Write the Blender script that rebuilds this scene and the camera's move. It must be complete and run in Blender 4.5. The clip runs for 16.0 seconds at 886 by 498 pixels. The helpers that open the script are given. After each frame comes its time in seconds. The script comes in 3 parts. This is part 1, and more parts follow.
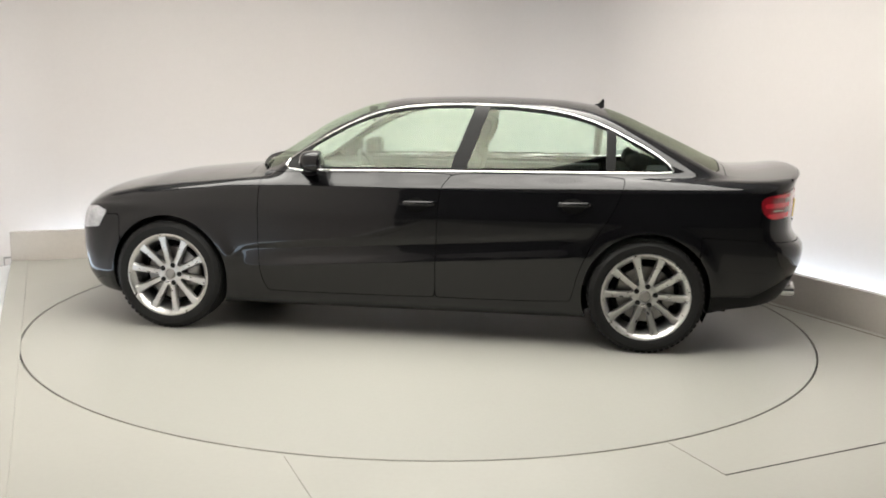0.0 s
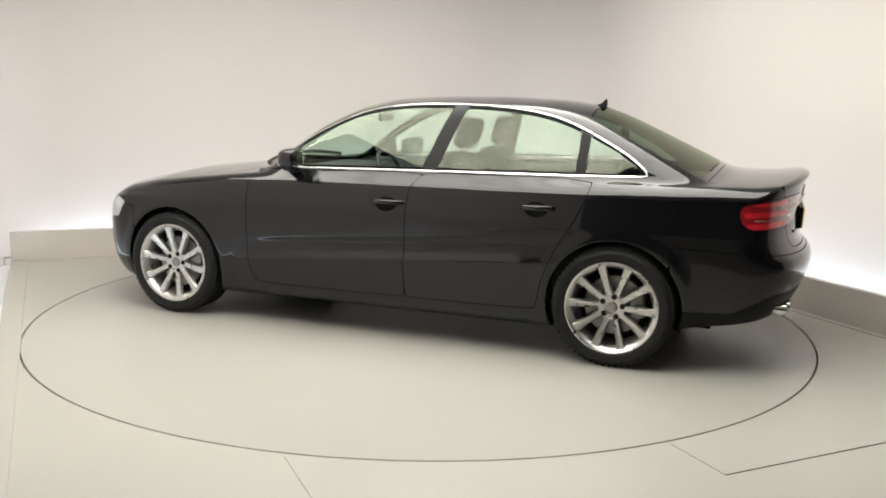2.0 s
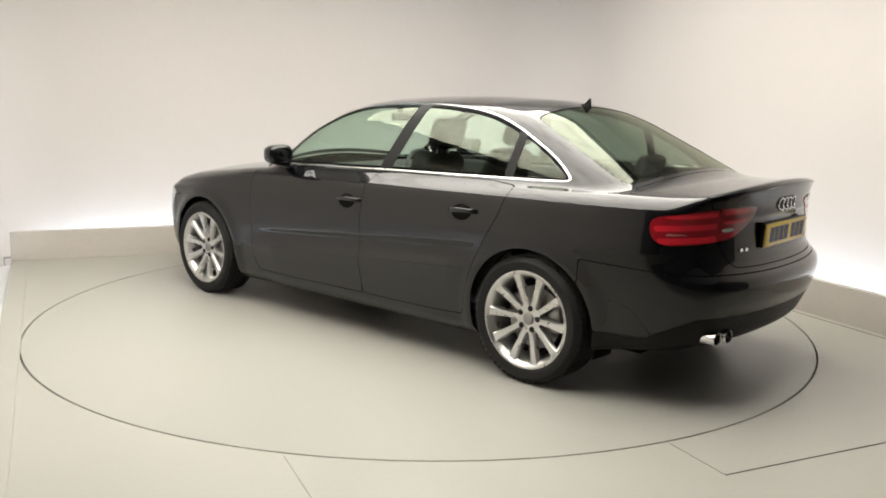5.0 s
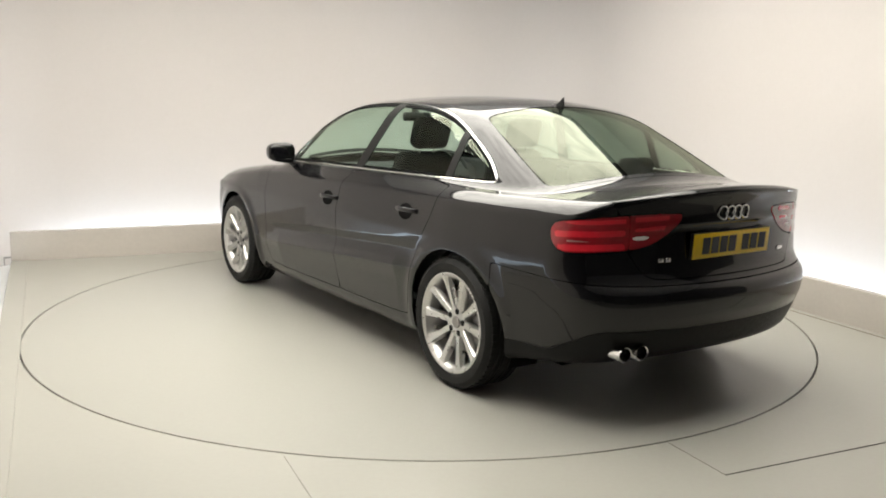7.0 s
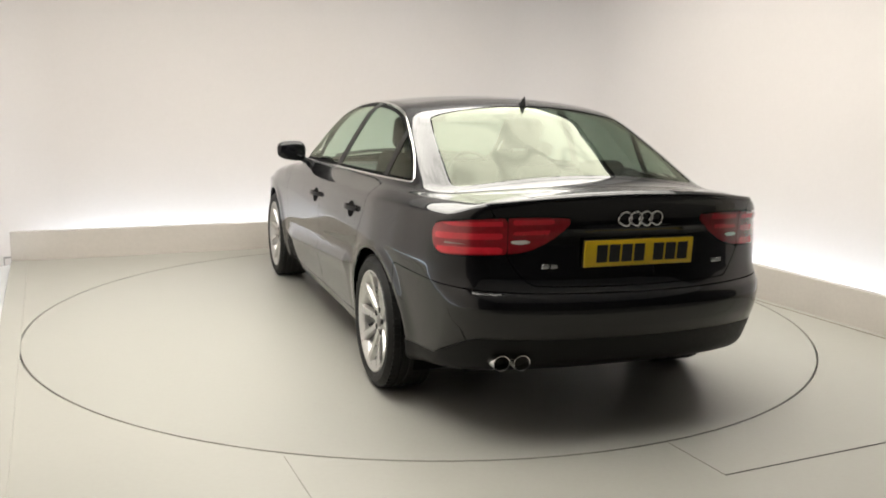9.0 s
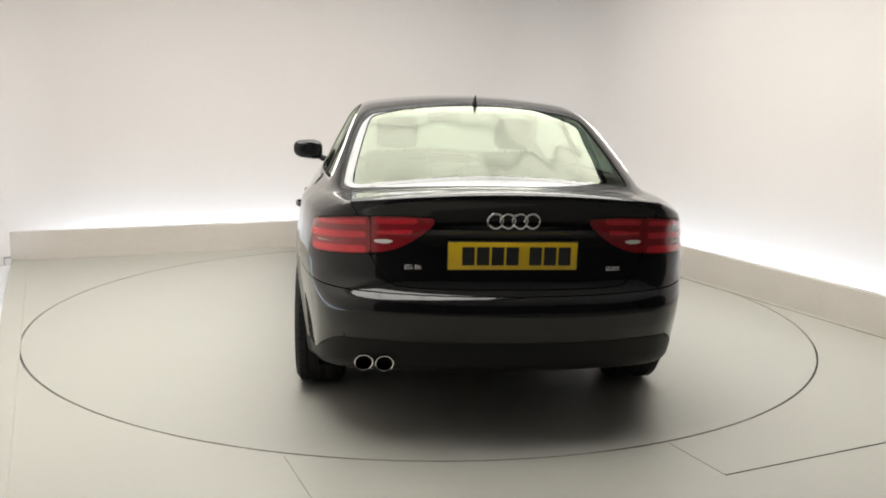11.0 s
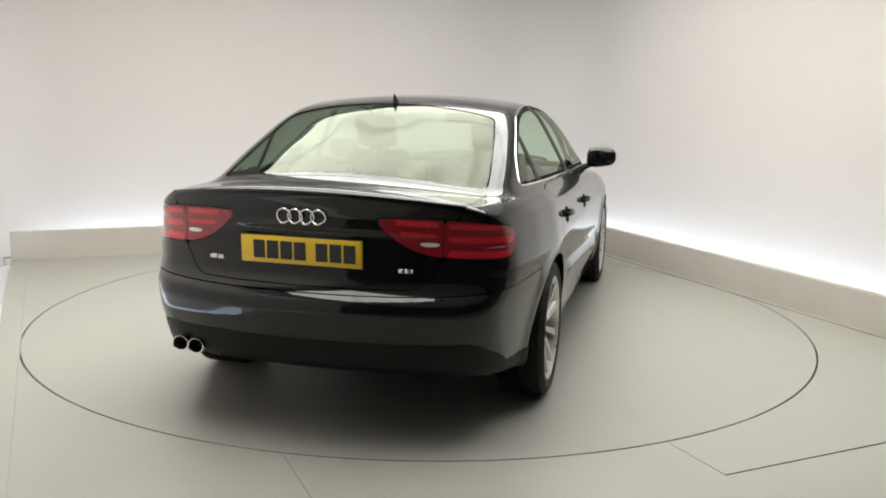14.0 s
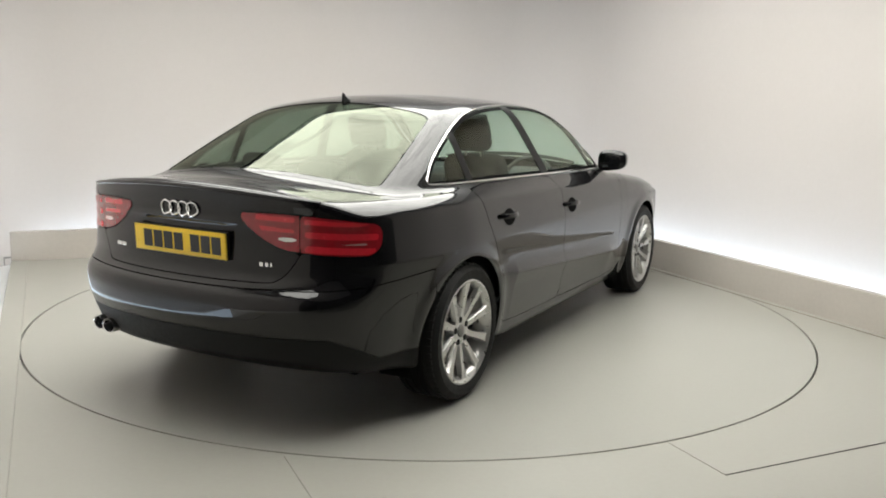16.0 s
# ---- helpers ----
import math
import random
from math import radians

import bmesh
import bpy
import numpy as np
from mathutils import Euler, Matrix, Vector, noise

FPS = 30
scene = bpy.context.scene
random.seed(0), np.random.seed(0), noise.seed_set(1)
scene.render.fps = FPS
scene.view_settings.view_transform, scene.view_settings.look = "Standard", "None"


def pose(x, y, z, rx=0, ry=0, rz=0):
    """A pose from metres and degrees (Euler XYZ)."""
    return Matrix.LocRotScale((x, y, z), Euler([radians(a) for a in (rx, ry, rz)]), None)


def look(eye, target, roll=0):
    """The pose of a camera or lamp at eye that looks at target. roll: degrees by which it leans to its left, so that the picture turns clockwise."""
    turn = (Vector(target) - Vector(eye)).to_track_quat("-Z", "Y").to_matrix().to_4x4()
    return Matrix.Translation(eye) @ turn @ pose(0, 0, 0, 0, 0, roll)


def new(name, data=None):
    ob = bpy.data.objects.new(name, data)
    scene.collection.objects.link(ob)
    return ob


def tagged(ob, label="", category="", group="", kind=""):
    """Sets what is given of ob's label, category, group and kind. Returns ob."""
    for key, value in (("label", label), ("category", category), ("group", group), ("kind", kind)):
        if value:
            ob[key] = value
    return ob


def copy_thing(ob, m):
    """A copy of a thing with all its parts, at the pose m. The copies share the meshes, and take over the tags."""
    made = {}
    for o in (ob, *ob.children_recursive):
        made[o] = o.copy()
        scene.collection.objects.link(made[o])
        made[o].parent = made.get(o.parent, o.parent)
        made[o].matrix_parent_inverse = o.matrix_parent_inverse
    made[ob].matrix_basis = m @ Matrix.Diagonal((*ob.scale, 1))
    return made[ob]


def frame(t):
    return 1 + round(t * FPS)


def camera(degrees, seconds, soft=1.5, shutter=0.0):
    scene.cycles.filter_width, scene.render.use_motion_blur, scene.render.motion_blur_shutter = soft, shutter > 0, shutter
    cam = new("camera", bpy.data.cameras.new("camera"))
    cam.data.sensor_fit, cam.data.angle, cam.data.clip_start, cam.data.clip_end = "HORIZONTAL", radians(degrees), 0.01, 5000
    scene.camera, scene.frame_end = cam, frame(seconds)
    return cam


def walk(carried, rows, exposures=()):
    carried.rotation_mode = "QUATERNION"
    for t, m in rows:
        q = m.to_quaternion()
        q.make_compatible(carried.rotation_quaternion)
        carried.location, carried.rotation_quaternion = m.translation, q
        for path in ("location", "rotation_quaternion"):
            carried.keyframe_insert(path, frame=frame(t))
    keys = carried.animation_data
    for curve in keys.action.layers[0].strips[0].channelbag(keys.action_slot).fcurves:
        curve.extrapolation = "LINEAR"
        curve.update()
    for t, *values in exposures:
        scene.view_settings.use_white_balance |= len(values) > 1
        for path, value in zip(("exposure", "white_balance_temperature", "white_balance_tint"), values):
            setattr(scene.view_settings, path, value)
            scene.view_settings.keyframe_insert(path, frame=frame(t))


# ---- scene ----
# room axes: x along the back wall, y towards the back wall; the turntable's centre is the origin
TURN = 23.3
cam = camera(54.1, 16.0, soft=1.9)
eye = (-2.236, -5.192, 1.413)
yaw, pitch = radians(1.257 + TURN), radians(-9.947)
aim = (eye[0] + math.sin(yaw) * math.cos(pitch), eye[1] + math.cos(yaw) * math.cos(pitch), eye[2] + math.sin(pitch))
view = look(eye, aim, 1.251)
walk(cam, [(0.0, view), (16.0, view)], exposures=[(0.0, 0.03, 6370, 11), (2.0, 0.04, 6450, 11), (7.0, 0.07, 6560, 10), (9.2, 0.07, 6490, 11), (12.5, -0.02, 6290, 10), (16.0, -0.13, 6270, 9)])

# ---------- light ----------
world = bpy.data.worlds.new("world")
scene.world = world
world.use_nodes = True
world.node_tree.nodes["Background"].inputs[0].default_value = (0.9, 0.95, 1.0, 1)
world.node_tree.nodes["Background"].inputs[1].default_value = 0.02
PANEL_GLOW, STRIP_GLOW = 7.9, 14.0


# ---------- materials ----------
def material(name, base, rough=0.5, metal=0.0, vary=0.06, scale=8.0, fine=90.0, bump=0.0, rvary=0.08, coat=0.0, spec=0.5, second=None):
    """A surface with a coarse and a fine variation of colour and gloss, and fine relief."""
    m = bpy.data.materials.new(name)
    m.use_nodes = True
    n, l = m.node_tree.nodes, m.node_tree.links
    b = n["Principled BSDF"]
    b.inputs["Metallic"].default_value = metal
    b.inputs["Coat Weight"].default_value = coat
    b.inputs["Coat Roughness"].default_value = 0.03
    b.inputs["Coat IOR"].default_value = 1.46
    b.inputs["Specular IOR Level"].default_value = spec
    co = n.new("ShaderNodeTexCoord")
    big, small = n.new("ShaderNodeTexNoise"), n.new("ShaderNodeTexNoise")
    for tex, s in ((big, scale), (small, fine)):
        tex.inputs["Scale"].default_value = s
        tex.inputs["Detail"].default_value = 4
        l.new(co.outputs["Object"], tex.inputs["Vector"])
    mixn = n.new("ShaderNodeMix")
    mixn.inputs[0].default_value = 0.35
    l.new(big.outputs[0], mixn.inputs[2])
    l.new(small.outputs[0], mixn.inputs[3])
    ramp = n.new("ShaderNodeValToRGB")
    lo = [max(0.0, c * (1 - vary)) for c in base]
    hi = [min(1.0, c * (1 + vary)) for c in (second or base)]
    ramp.color_ramp.elements[0].position, ramp.color_ramp.elements[1].position = 0.3, 0.7
    ramp.color_ramp.elements[0].color, ramp.color_ramp.elements[1].color = (*lo, 1), (*hi, 1)
    l.new(mixn.outputs[0], ramp.inputs[0])
    l.new(ramp.outputs[0], b.inputs["Base Color"])
    rr = n.new("ShaderNodeMapRange")
    rr.inputs[1].default_value, rr.inputs[2].default_value = 0.25, 0.75
    rr.inputs[3].default_value, rr.inputs[4].default_value = max(0.0, rough - rvary), min(1.0, rough + rvary)
    l.new(big.outputs[0], rr.inputs[0])
    l.new(rr.outputs[0], b.inputs["Roughness"])
    if bump:
        bp = n.new("ShaderNodeBump")
        bp.inputs["Strength"].default_value = bump
        bp.inputs["Distance"].default_value = 0.004
        l.new(small.outputs[0], bp.inputs["Height"])
        l.new(bp.outputs[0], b.inputs["Normal"])
    return m


def glowing(name, colour, strength):
    m = bpy.data.materials.new(name)
    m.use_nodes = True
    n, l = m.node_tree.nodes, m.node_tree.links
    e = n.new("ShaderNodeEmission")
    e.inputs[0].default_value, e.inputs[1].default_value = (*colour, 1), strength
    l.new(e.outputs[0], n["Material Output"].inputs[0])
    return m


def creased_glow(name, colour, strength):
    """A lit cloth diffuser: slack folds of the cloth pass less light."""
    m = glowing(name, colour, strength)
    n, l = m.node_tree.nodes, m.node_tree.links
    co, bend, fold = n.new("ShaderNodeTexCoord"), n.new("ShaderNodeTexNoise"), n.new("ShaderNodeTexNoise")
    bend.inputs["Scale"].default_value, fold.inputs["Scale"].default_value = 0.5, 1.1
    fold.inputs["Detail"].default_value, fold.inputs["Distortion"].default_value = 1.0, 0.6
    l.new(co.outputs["Object"], bend.inputs["Vector"])
    l.new(co.outputs["Object"], fold.inputs["Vector"])
    off, size, thin, both = (n.new("ShaderNodeMath") for _ in range(4))
    off.operation, size.operation = "SUBTRACT", "ABSOLUTE"
    off.inputs[1].default_value = 0.5
    l.new(fold.outputs[0], off.inputs[0])
    l.new(off.outputs[0], size.inputs[0])
    crease, slack = n.new("ShaderNodeMapRange"), n.new("ShaderNodeMapRange")
    for node, lo, hi, a, b, src in ((crease, 0.0, 0.06, 0.72, 1.0, size), (slack, 0.35, 0.65, 0.82, 1.1, bend)):
        node.inputs[1].default_value, node.inputs[2].default_value = lo, hi
        node.inputs[3].default_value, node.inputs[4].default_value = a, b
        l.new(src.outputs[0], node.inputs[0])
    thin.operation, both.operation = "MULTIPLY", "MULTIPLY"
    l.new(crease.outputs[0], thin.inputs[0])
    l.new(slack.outputs[0], thin.inputs[1])
    l.new(thin.outputs[0], both.inputs[0])
    both.inputs[1].default_value = strength
    l.new(both.outputs[0], n["Emission"].inputs[1])
    return m


def glassy(name, tint, gloss):
    """Thin tinted car glass: a see-through sheet with a mirror's gloss that grows at grazing angles."""
    m = bpy.data.materials.new(name)
    m.use_nodes = True
    n, l = m.node_tree.nodes, m.node_tree.links
    n.remove(n["Principled BSDF"])
    clear, shine, mix = n.new("ShaderNodeBsdfTransparent"), n.new("ShaderNodeBsdfGlossy"), n.new("ShaderNodeMixShader")
    clear.inputs[0].default_value = (*tint, 1)
    shine.inputs["Color"].default_value = (0.92, 0.97, 0.80, 1)
    shine.inputs["Roughness"].default_value = 0.01
    lay, power, gain = n.new("ShaderNodeLayerWeight"), n.new("ShaderNodeMath"), n.new("ShaderNodeMath")
    lay.inputs[0].default_value = 0.5
    power.operation, gain.operation = "POWER", "MULTIPLY_ADD"
    power.inputs[1].default_value = 4.0
    gain.inputs[1].default_value, gain.inputs[2].default_value = 0.55, gloss
    l.new(lay.outputs["Facing"], power.inputs[0])
    l.new(power.outputs[0], gain.inputs[0])
    l.new(gain.outputs[0], mix.inputs[0])
    l.new(clear.outputs[0], mix.inputs[1])
    l.new(shine.outputs[0], mix.inputs[2])
    l.new(mix.outputs[0], n["Material Output"].inputs[0])
    return m


WALL = material("wall_paint", (0.520, 0.489, 0.471), 0.75, vary=0.025, scale=1.2, fine=30, bump=0.05)
FLOOR = material("floor_coating", (0.306, 0.300, 0.268), 0.36, vary=0.045, scale=1.6, fine=45, bump=0.03, rvary=0.05)
DISC = material("turntable_coating", (0.300, 0.296, 0.266), 0.335, vary=0.045, scale=0.45, fine=45, bump=0.03, rvary=0.05)
KERB = material("kerb_board", (0.405, 0.374, 0.337), 0.5, vary=0.06, scale=2.5, fine=40, bump=0.05)
DARKWALL = material("dark_wall", (0.05, 0.05, 0.052), 0.8, vary=0.1, scale=2, fine=40)
CEIL = material("ceiling_paint", (0.60, 0.585, 0.56), 0.8, vary=0.05, scale=2, fine=40)
DARKFLOOR = material("dark_concrete", (0.12, 0.118, 0.112), 0.6, vary=0.2, scale=2, fine=40, bump=0.1)
PIT = material("gap_floor", (0.75, 0.75, 0.75), 0.7, vary=0.04)
PAINT = material("black_pearl_paint", (0.0035, 0.0035, 0.0042), 0.35, 0.0, vary=0.08, scale=400, fine=900, rvary=0.03, coat=1.0, spec=0.05)
PLASTIC = material("black_plastic", (0.008, 0.008, 0.008), 0.45, vary=0.15, scale=60, fine=300, bump=0.05, spec=0.15)
PINKLENS = material("grey_red_lens", (0.30, 0.16, 0.15), 0.2, vary=0.08, coat=1.0)
LINER = material("shadow_black_liner", (0.005, 0.005, 0.005), 0.9, vary=0.2, spec=0.05)
RUBBER = material("tyre_rubber", (0.009, 0.009, 0.009), 0.62, vary=0.25, scale=30, fine=250, bump=0.2, spec=0.25)
ALLOY = material("silver_alloy", (0.55, 0.545, 0.53), 0.30, 0.92, vary=0.04, scale=30, fine=200, rvary=0.05)
STEEL = material("brake_steel", (0.28, 0.27, 0.26), 0.42, 0.9, vary=0.12, scale=40, fine=200)
CHROME = material("bright_chrome", (0.80, 0.80, 0.79), 0.12, 1.0, vary=0.02, rvary=0.03)
REDLENS = material("red_lamp_lens", (0.24, 0.008, 0.015), 0.16, vary=0.12, scale=50, fine=120, coat=1.0, rvary=0.04)
CLEARLENS = material("clear_white_lens", (0.72, 0.66, 0.64), 0.15, vary=0.06, coat=1.0)
REDLIT = material("bright_red_lens", (0.56, 0.016, 0.028), 0.2, vary=0.1, scale=60, fine=200, coat=1.0)
HEADLENS = material("clear_headlight_glass", (0.46, 0.46, 0.47), 0.14, vary=0.35, scale=14, fine=60, coat=1.0)
YELLOW = material("yellow_plate", (0.74, 0.50, 0.015), 0.35, vary=0.04, scale=30, coat=0.3)
INK = material("plate_black", (0.012, 0.012, 0.012), 0.4, vary=0.1)
SEAT = material("black_seat_leather", (0.012, 0.0115, 0.0115), 0.8, spec=0.05, vary=0.15, scale=20, fine=160, bump=0.15)
CABIN = material("cabin_plastic", (0.03, 0.03, 0.032), 0.6, vary=0.12, scale=30, fine=200, bump=0.1)
GLASS = glassy("tinted_side_glass", (0.75, 0.87, 0.80), 0.045)
REARGLASS = glassy("tinted_rear_glass", (0.24, 0.29, 0.24), 0.042)
MIRROR = material("mirror_glass", (0.85, 0.87, 0.88), 0.03, 1.0, vary=0.01, rvary=0.0)
SEAM = material("floor_joint", (0.05, 0.046, 0.04), 0.7, vary=0.3, scale=3, fine=60)
BROWN = material("brown_floor_joint", (0.15, 0.115, 0.085), 0.7, vary=0.5, scale=3, fine=30)
FAINT = material("filled_floor_joint", (0.225, 0.215, 0.185), 0.6, vary=0.35, scale=2, fine=60)
SOFTBOX = creased_glow("softbox_diffuser", (1.0, 0.965, 0.875), PANEL_GLOW)
SOFTLED = glowing("dim_led_strip", (0.74, 0.87, 1.0), 4.5)
LED = glowing("cool_led_strip", (0.74, 0.87, 1.0), STRIP_GLOW)


# ---------- mesh helpers ----------
def link_mesh(name, verts, faces, mat, parent=None, label="", smooth=False):
    me = bpy.data.meshes.new(name)
    me.from_pydata([tuple(map(float, v)) for v in verts], [], [tuple(map(int, f)) for f in faces])
    me.materials.append(mat)
    if smooth:
        me.polygons.foreach_set("use_smooth", [True] * len(me.polygons))
    ob = new(name, me)
    if parent is not None:
        ob.parent = parent
    if label:
        tagged(ob, label)
    return ob


def part(name, bm, mat, parent=None, label="", smooth=False):
    """Links a bmesh as one mesh object under a thing or a part."""
    me = bpy.data.meshes.new(name)
    bmesh.ops.recalc_face_normals(bm, faces=bm.faces)
    bm.to_mesh(me)
    bm.free()
    me.materials.append(mat)
    if smooth:
        me.polygons.foreach_set("use_smooth", [True] * len(me.polygons))
        me.set_sharp_from_angle(angle=radians(38))
    ob = new(name, me)
    if parent is not None:
        ob.parent = parent
    if label:
        tagged(ob, label)
    return ob


def box(bm, x0, x1, y0, y1, z0, z1, bevel=0.0, m=None):
    made = bmesh.ops.create_cube(bm, size=1)["verts"]
    for v in made:
        v.co = Vector(((x0 + x1) / 2 + v.co.x * (x1 - x0), (y0 + y1) / 2 + v.co.y * (y1 - y0), (z0 + z1) / 2 + v.co.z * (z1 - z0)))
    if bevel:
        edges = list({e for v in made for e in v.link_edges})
        got = bmesh.ops.bevel(bm, geom=edges, offset=bevel, segments=3, affect="EDGES", profile=0.5)
        made = list({v for f in got["faces"] for v in f.verts} | {v for v in made if v.is_valid})
    if m is not None:
        bmesh.ops.transform(bm, matrix=m, verts=made)
    return made


def lathe(profile, n, axis="y", close=False):
    """Verts and faces of a profile of (radius, height) turned about the axis."""
    verts, faces = [], []
    k = len(profile)
    for i in range(n):
        a = 2 * math.pi * i / n
        for r, h in profile:
            verts.append((r * math.cos(a), h, r * math.sin(a)) if axis == "y" else (r * math.cos(a), r * math.sin(a), h))
    for i in range(n):
        j = (i + 1) % n
        for q in range(k if close else k - 1):
            w = (q + 1) % k
            faces.append((i * k + q, j * k + q, j * k + w, i * k + w))
    return verts, faces


def bm_from(verts, faces):
    bm = bmesh.new()
    vs = [bm.verts.new(v) for v in verts]
    for f in faces:
        bm.faces.new([vs[i] for i in f])
    return bm


# ---------- the booth ----------
XL, XR, YB, YF = -2.555, 2.48, 2.66, -2.79      # edges of the platform
WX0, WX1, WY1, WY0, TOP = -2.95, 2.98, 3.18, -6.6, 3.3
R = 2.436


def structure(ob, label, category):
    return tagged(ob, label, category, kind="structure")


def booth():
    # platform sheet round the turntable, with a round hole in it
    n = 192
    bm = bmesh.new()
    ring = [bm.verts.new(((R + 0.004) * math.cos(2 * math.pi * i / n), (R + 0.004) * math.sin(2 * math.pi * i / n), 0)) for i in range(n)]
    out = []
    x0, x1, y0, y1 = XL + 0.125, XR + 0.02, -6.55, YB + 0.02
    for i in range(n):
        a = 2 * math.pi * i / n
        c, s = math.cos(a), math.sin(a)
        k = min((x1 if c > 0 else x0) / c if abs(c) > 1e-6 else 1e9, (y1 if s > 0 else -3.4) / s if abs(s) > 1e-6 else 1e9)
        out.append(bm.verts.new((k * c, k * s, 0)))
    for i in range(n):
        j = (i + 1) % n
        bm.faces.new((ring[i], out[i], out[j], ring[j]))
    lower = bmesh.ops.extrude_edge_only(bm, edges=[e for e in bm.edges if all(v in set(ring) for v in e.verts)])
    for g in lower["geom"]:
        if isinstance(g, bmesh.types.BMVert):
            g.co.z = -0.05
    # corners of the sheet
    for cx in (x0, x1):
        for cy in (y1, -3.4):
            near = sorted(out, key=lambda v: (v.co.x - cx) ** 2 + (v.co.y - cy) ** 2)[:2]
            if min((v.co - Vector((cx, cy, 0))).length for v in near) > 1e-3:
                bm.faces.new((near[0], bm.verts.new((cx, cy, 0)), near[1]))
    floor = part("floor", bm, FLOOR)
    structure(floor, "pale beige coated platform floor of the photo booth", "floor")
    bm = bmesh.new()
    box(bm, WX0 - 0.2, WX1 + 0.2, -6.8, -3.4 - 0.003, -0.06, 0.0)
    structure(part("floor_front", bm, DARKFLOOR), "dark concrete floor before the platform", "floor")
    bm = bmesh.new()
    box(bm, WX0 - 0.2, WX1 + 0.2, -3.4, WY1 + 0.2, -0.16, -0.1)
    structure(part("gap_floor", bm, PIT), "white floor of the gap behind the kerb", "floor")
    # dark joints between the floor sheets
    for name, a in (("floor_seam", (-1.4485, -1.4455, -3.38, -2.0)), ("floor_seam", (0.0785, 0.0810, YF, -2.45)), ("floor_seam", (0.078, XR, YF - 0.003, YF + 0.003)), ("floor_seam", (XR - 0.066, XR - 0.056, -3.38, YB - 0.07))):
        bm = bmesh.new()
        box(bm, a[0], a[1], a[2], a[3], 0.0005, 0.0022)
        structure(part(name, bm, FAINT if a[1] < 0.09 else BROWN if a[0] > 1 else SEAM), "thin dark joint between floor sheets", "floor seam")
    # edge strip along the open side
    bm = bmesh.new()
    box(bm, XL, XL + 0.127, -3.4, YB - 0.002, -0.1, 0.007, 0.005)
    structure(part("edge_trim", bm, FLOOR), "beige edging strip along the platform", "trim")
    # kerbs
    for name, a in (("kerb_back", (XL + 0.0, XR + 0.05, YB, YB + 0.05)), ("kerb_side", (XR, XR + 0.05, -3.4, YB - 0.002))):
        bm = bmesh.new()
        box(bm, a[0], a[1], a[2], a[3], -0.1, 0.245, 0.006)
        structure(part(name, bm, KERB), "low beige board kerb at the foot of the wall", "kerb")
    # bracket on the kerb's free end
    bm = bmesh.new()
    box(bm, XL - 0.055, XL - 0.001, YB - 0.02, YB + 0.02, 0.03, 0.04, 0.002)
    box(bm, XL - 0.055, XL - 0.047, YB - 0.02, YB + 0.02, -0.03, 0.04, 0.002)
    tagged(part("bracket", bm, STEEL), "small grey metal bracket on the kerb end", "bracket")
    # cool light strips hidden behind the kerbs
    for a in ((WX0 + 0.7, WX1 - 0.75, WY1 - 0.16, WY1 - 0.10, -0.02, 0.02), (WX1 - 0.16, WX1 - 0.10, -2.6, WY1 - 0.75, -0.02, 0.02), (WX0 + 0.06, WX0 + 0.20, -1.9, WY1 - 0.75, -0.1, -0.08)):
        bm = bmesh.new()
        box(bm, *a)
        tagged(part("light_strip", bm, SOFTLED if a[0] < WX0 + 0.1 else LED), "cool white light strip glowing behind the kerb", "light strip", "light strips behind the kerb")
    # walls: one sheet, with rounded inner corners
    def sheet(name, pts, mat, label):
        """A standing wall along pts, 0.12 m thick to the outside."""
        bm = bmesh.new()
        outer = []
        for k, (x, y) in enumerate(pts):
            a, b = Vector(pts[max(k - 1, 0)]), Vector(pts[min(k + 1, len(pts) - 1)])
            t = (b - a).normalized()
            outer.append((x - t.y * 0.12, y + t.x * 0.12))
        grid = [[bm.verts.new((x, y, z)) for x, y in row] for row, z in ((pts, -0.1), (pts, TOP), (outer, TOP), (outer, -0.1))]
        for a, b in zip(grid, grid[1:] + grid[:1]):
            for k in range(len(pts) - 1):
                bm.faces.new((a[k], a[k + 1], b[k + 1], b[k]))
        structure(part(name, bm, mat, smooth=True), label, "wall")
    rad = 0.8
    arc = lambda cx, cy, a0, a1: [(cx + rad * math.cos(radians(a0 + (a1 - a0) * i / 32)), cy + rad * math.sin(radians(a0 + (a1 - a0) * i / 32))) for i in range(33)]
    sheet("wall_back", [(WX0, -3.4)] + arc(WX0 + rad, WY1 - rad, 180, 90) + arc(WX1 - rad, WY1 - rad, 90, 0) + [(WX1, -3.4)], WALL, "seamless off-white studio wall with rounded corners")
    for name, x in (("wall_left", WX0 - 0.06), ("wall_right", WX1 + 0.06)):
        bm = bmesh.new()
        box(bm, x - 0.06, x + 0.06, -6.7, -3.41, 0, TOP)
        structure(part(name, bm, DARKWALL), "plain dark wall", "wall")
    bm = bmesh.new()
    box(bm, WX0 - 0.12, WX1 + 0.12, -6.82, -6.7, 0, TOP)
    structure(part("wall_front", bm, DARKWALL), "plain dark wall", "wall")
    bm = bmesh.new()
    box(bm, WX0 - 0.2, WX1 + 0.2, -6.82, WY1 + 0.2, TOP, TOP + 0.1)
    structure(part("ceiling", bm, CEIL), "plain grey ceiling", "ceiling")
    # the large ceiling softbox
    lamp = tagged(new("ceiling_light"), "large warm white softbox panel under the ceiling", "ceiling light")
    lamp.location = (0, 0, TOP)
    sx0, sx1, sy0, sy1 = -2.55, 1.95, -2.7, 1.5
    bm = bmesh.new()
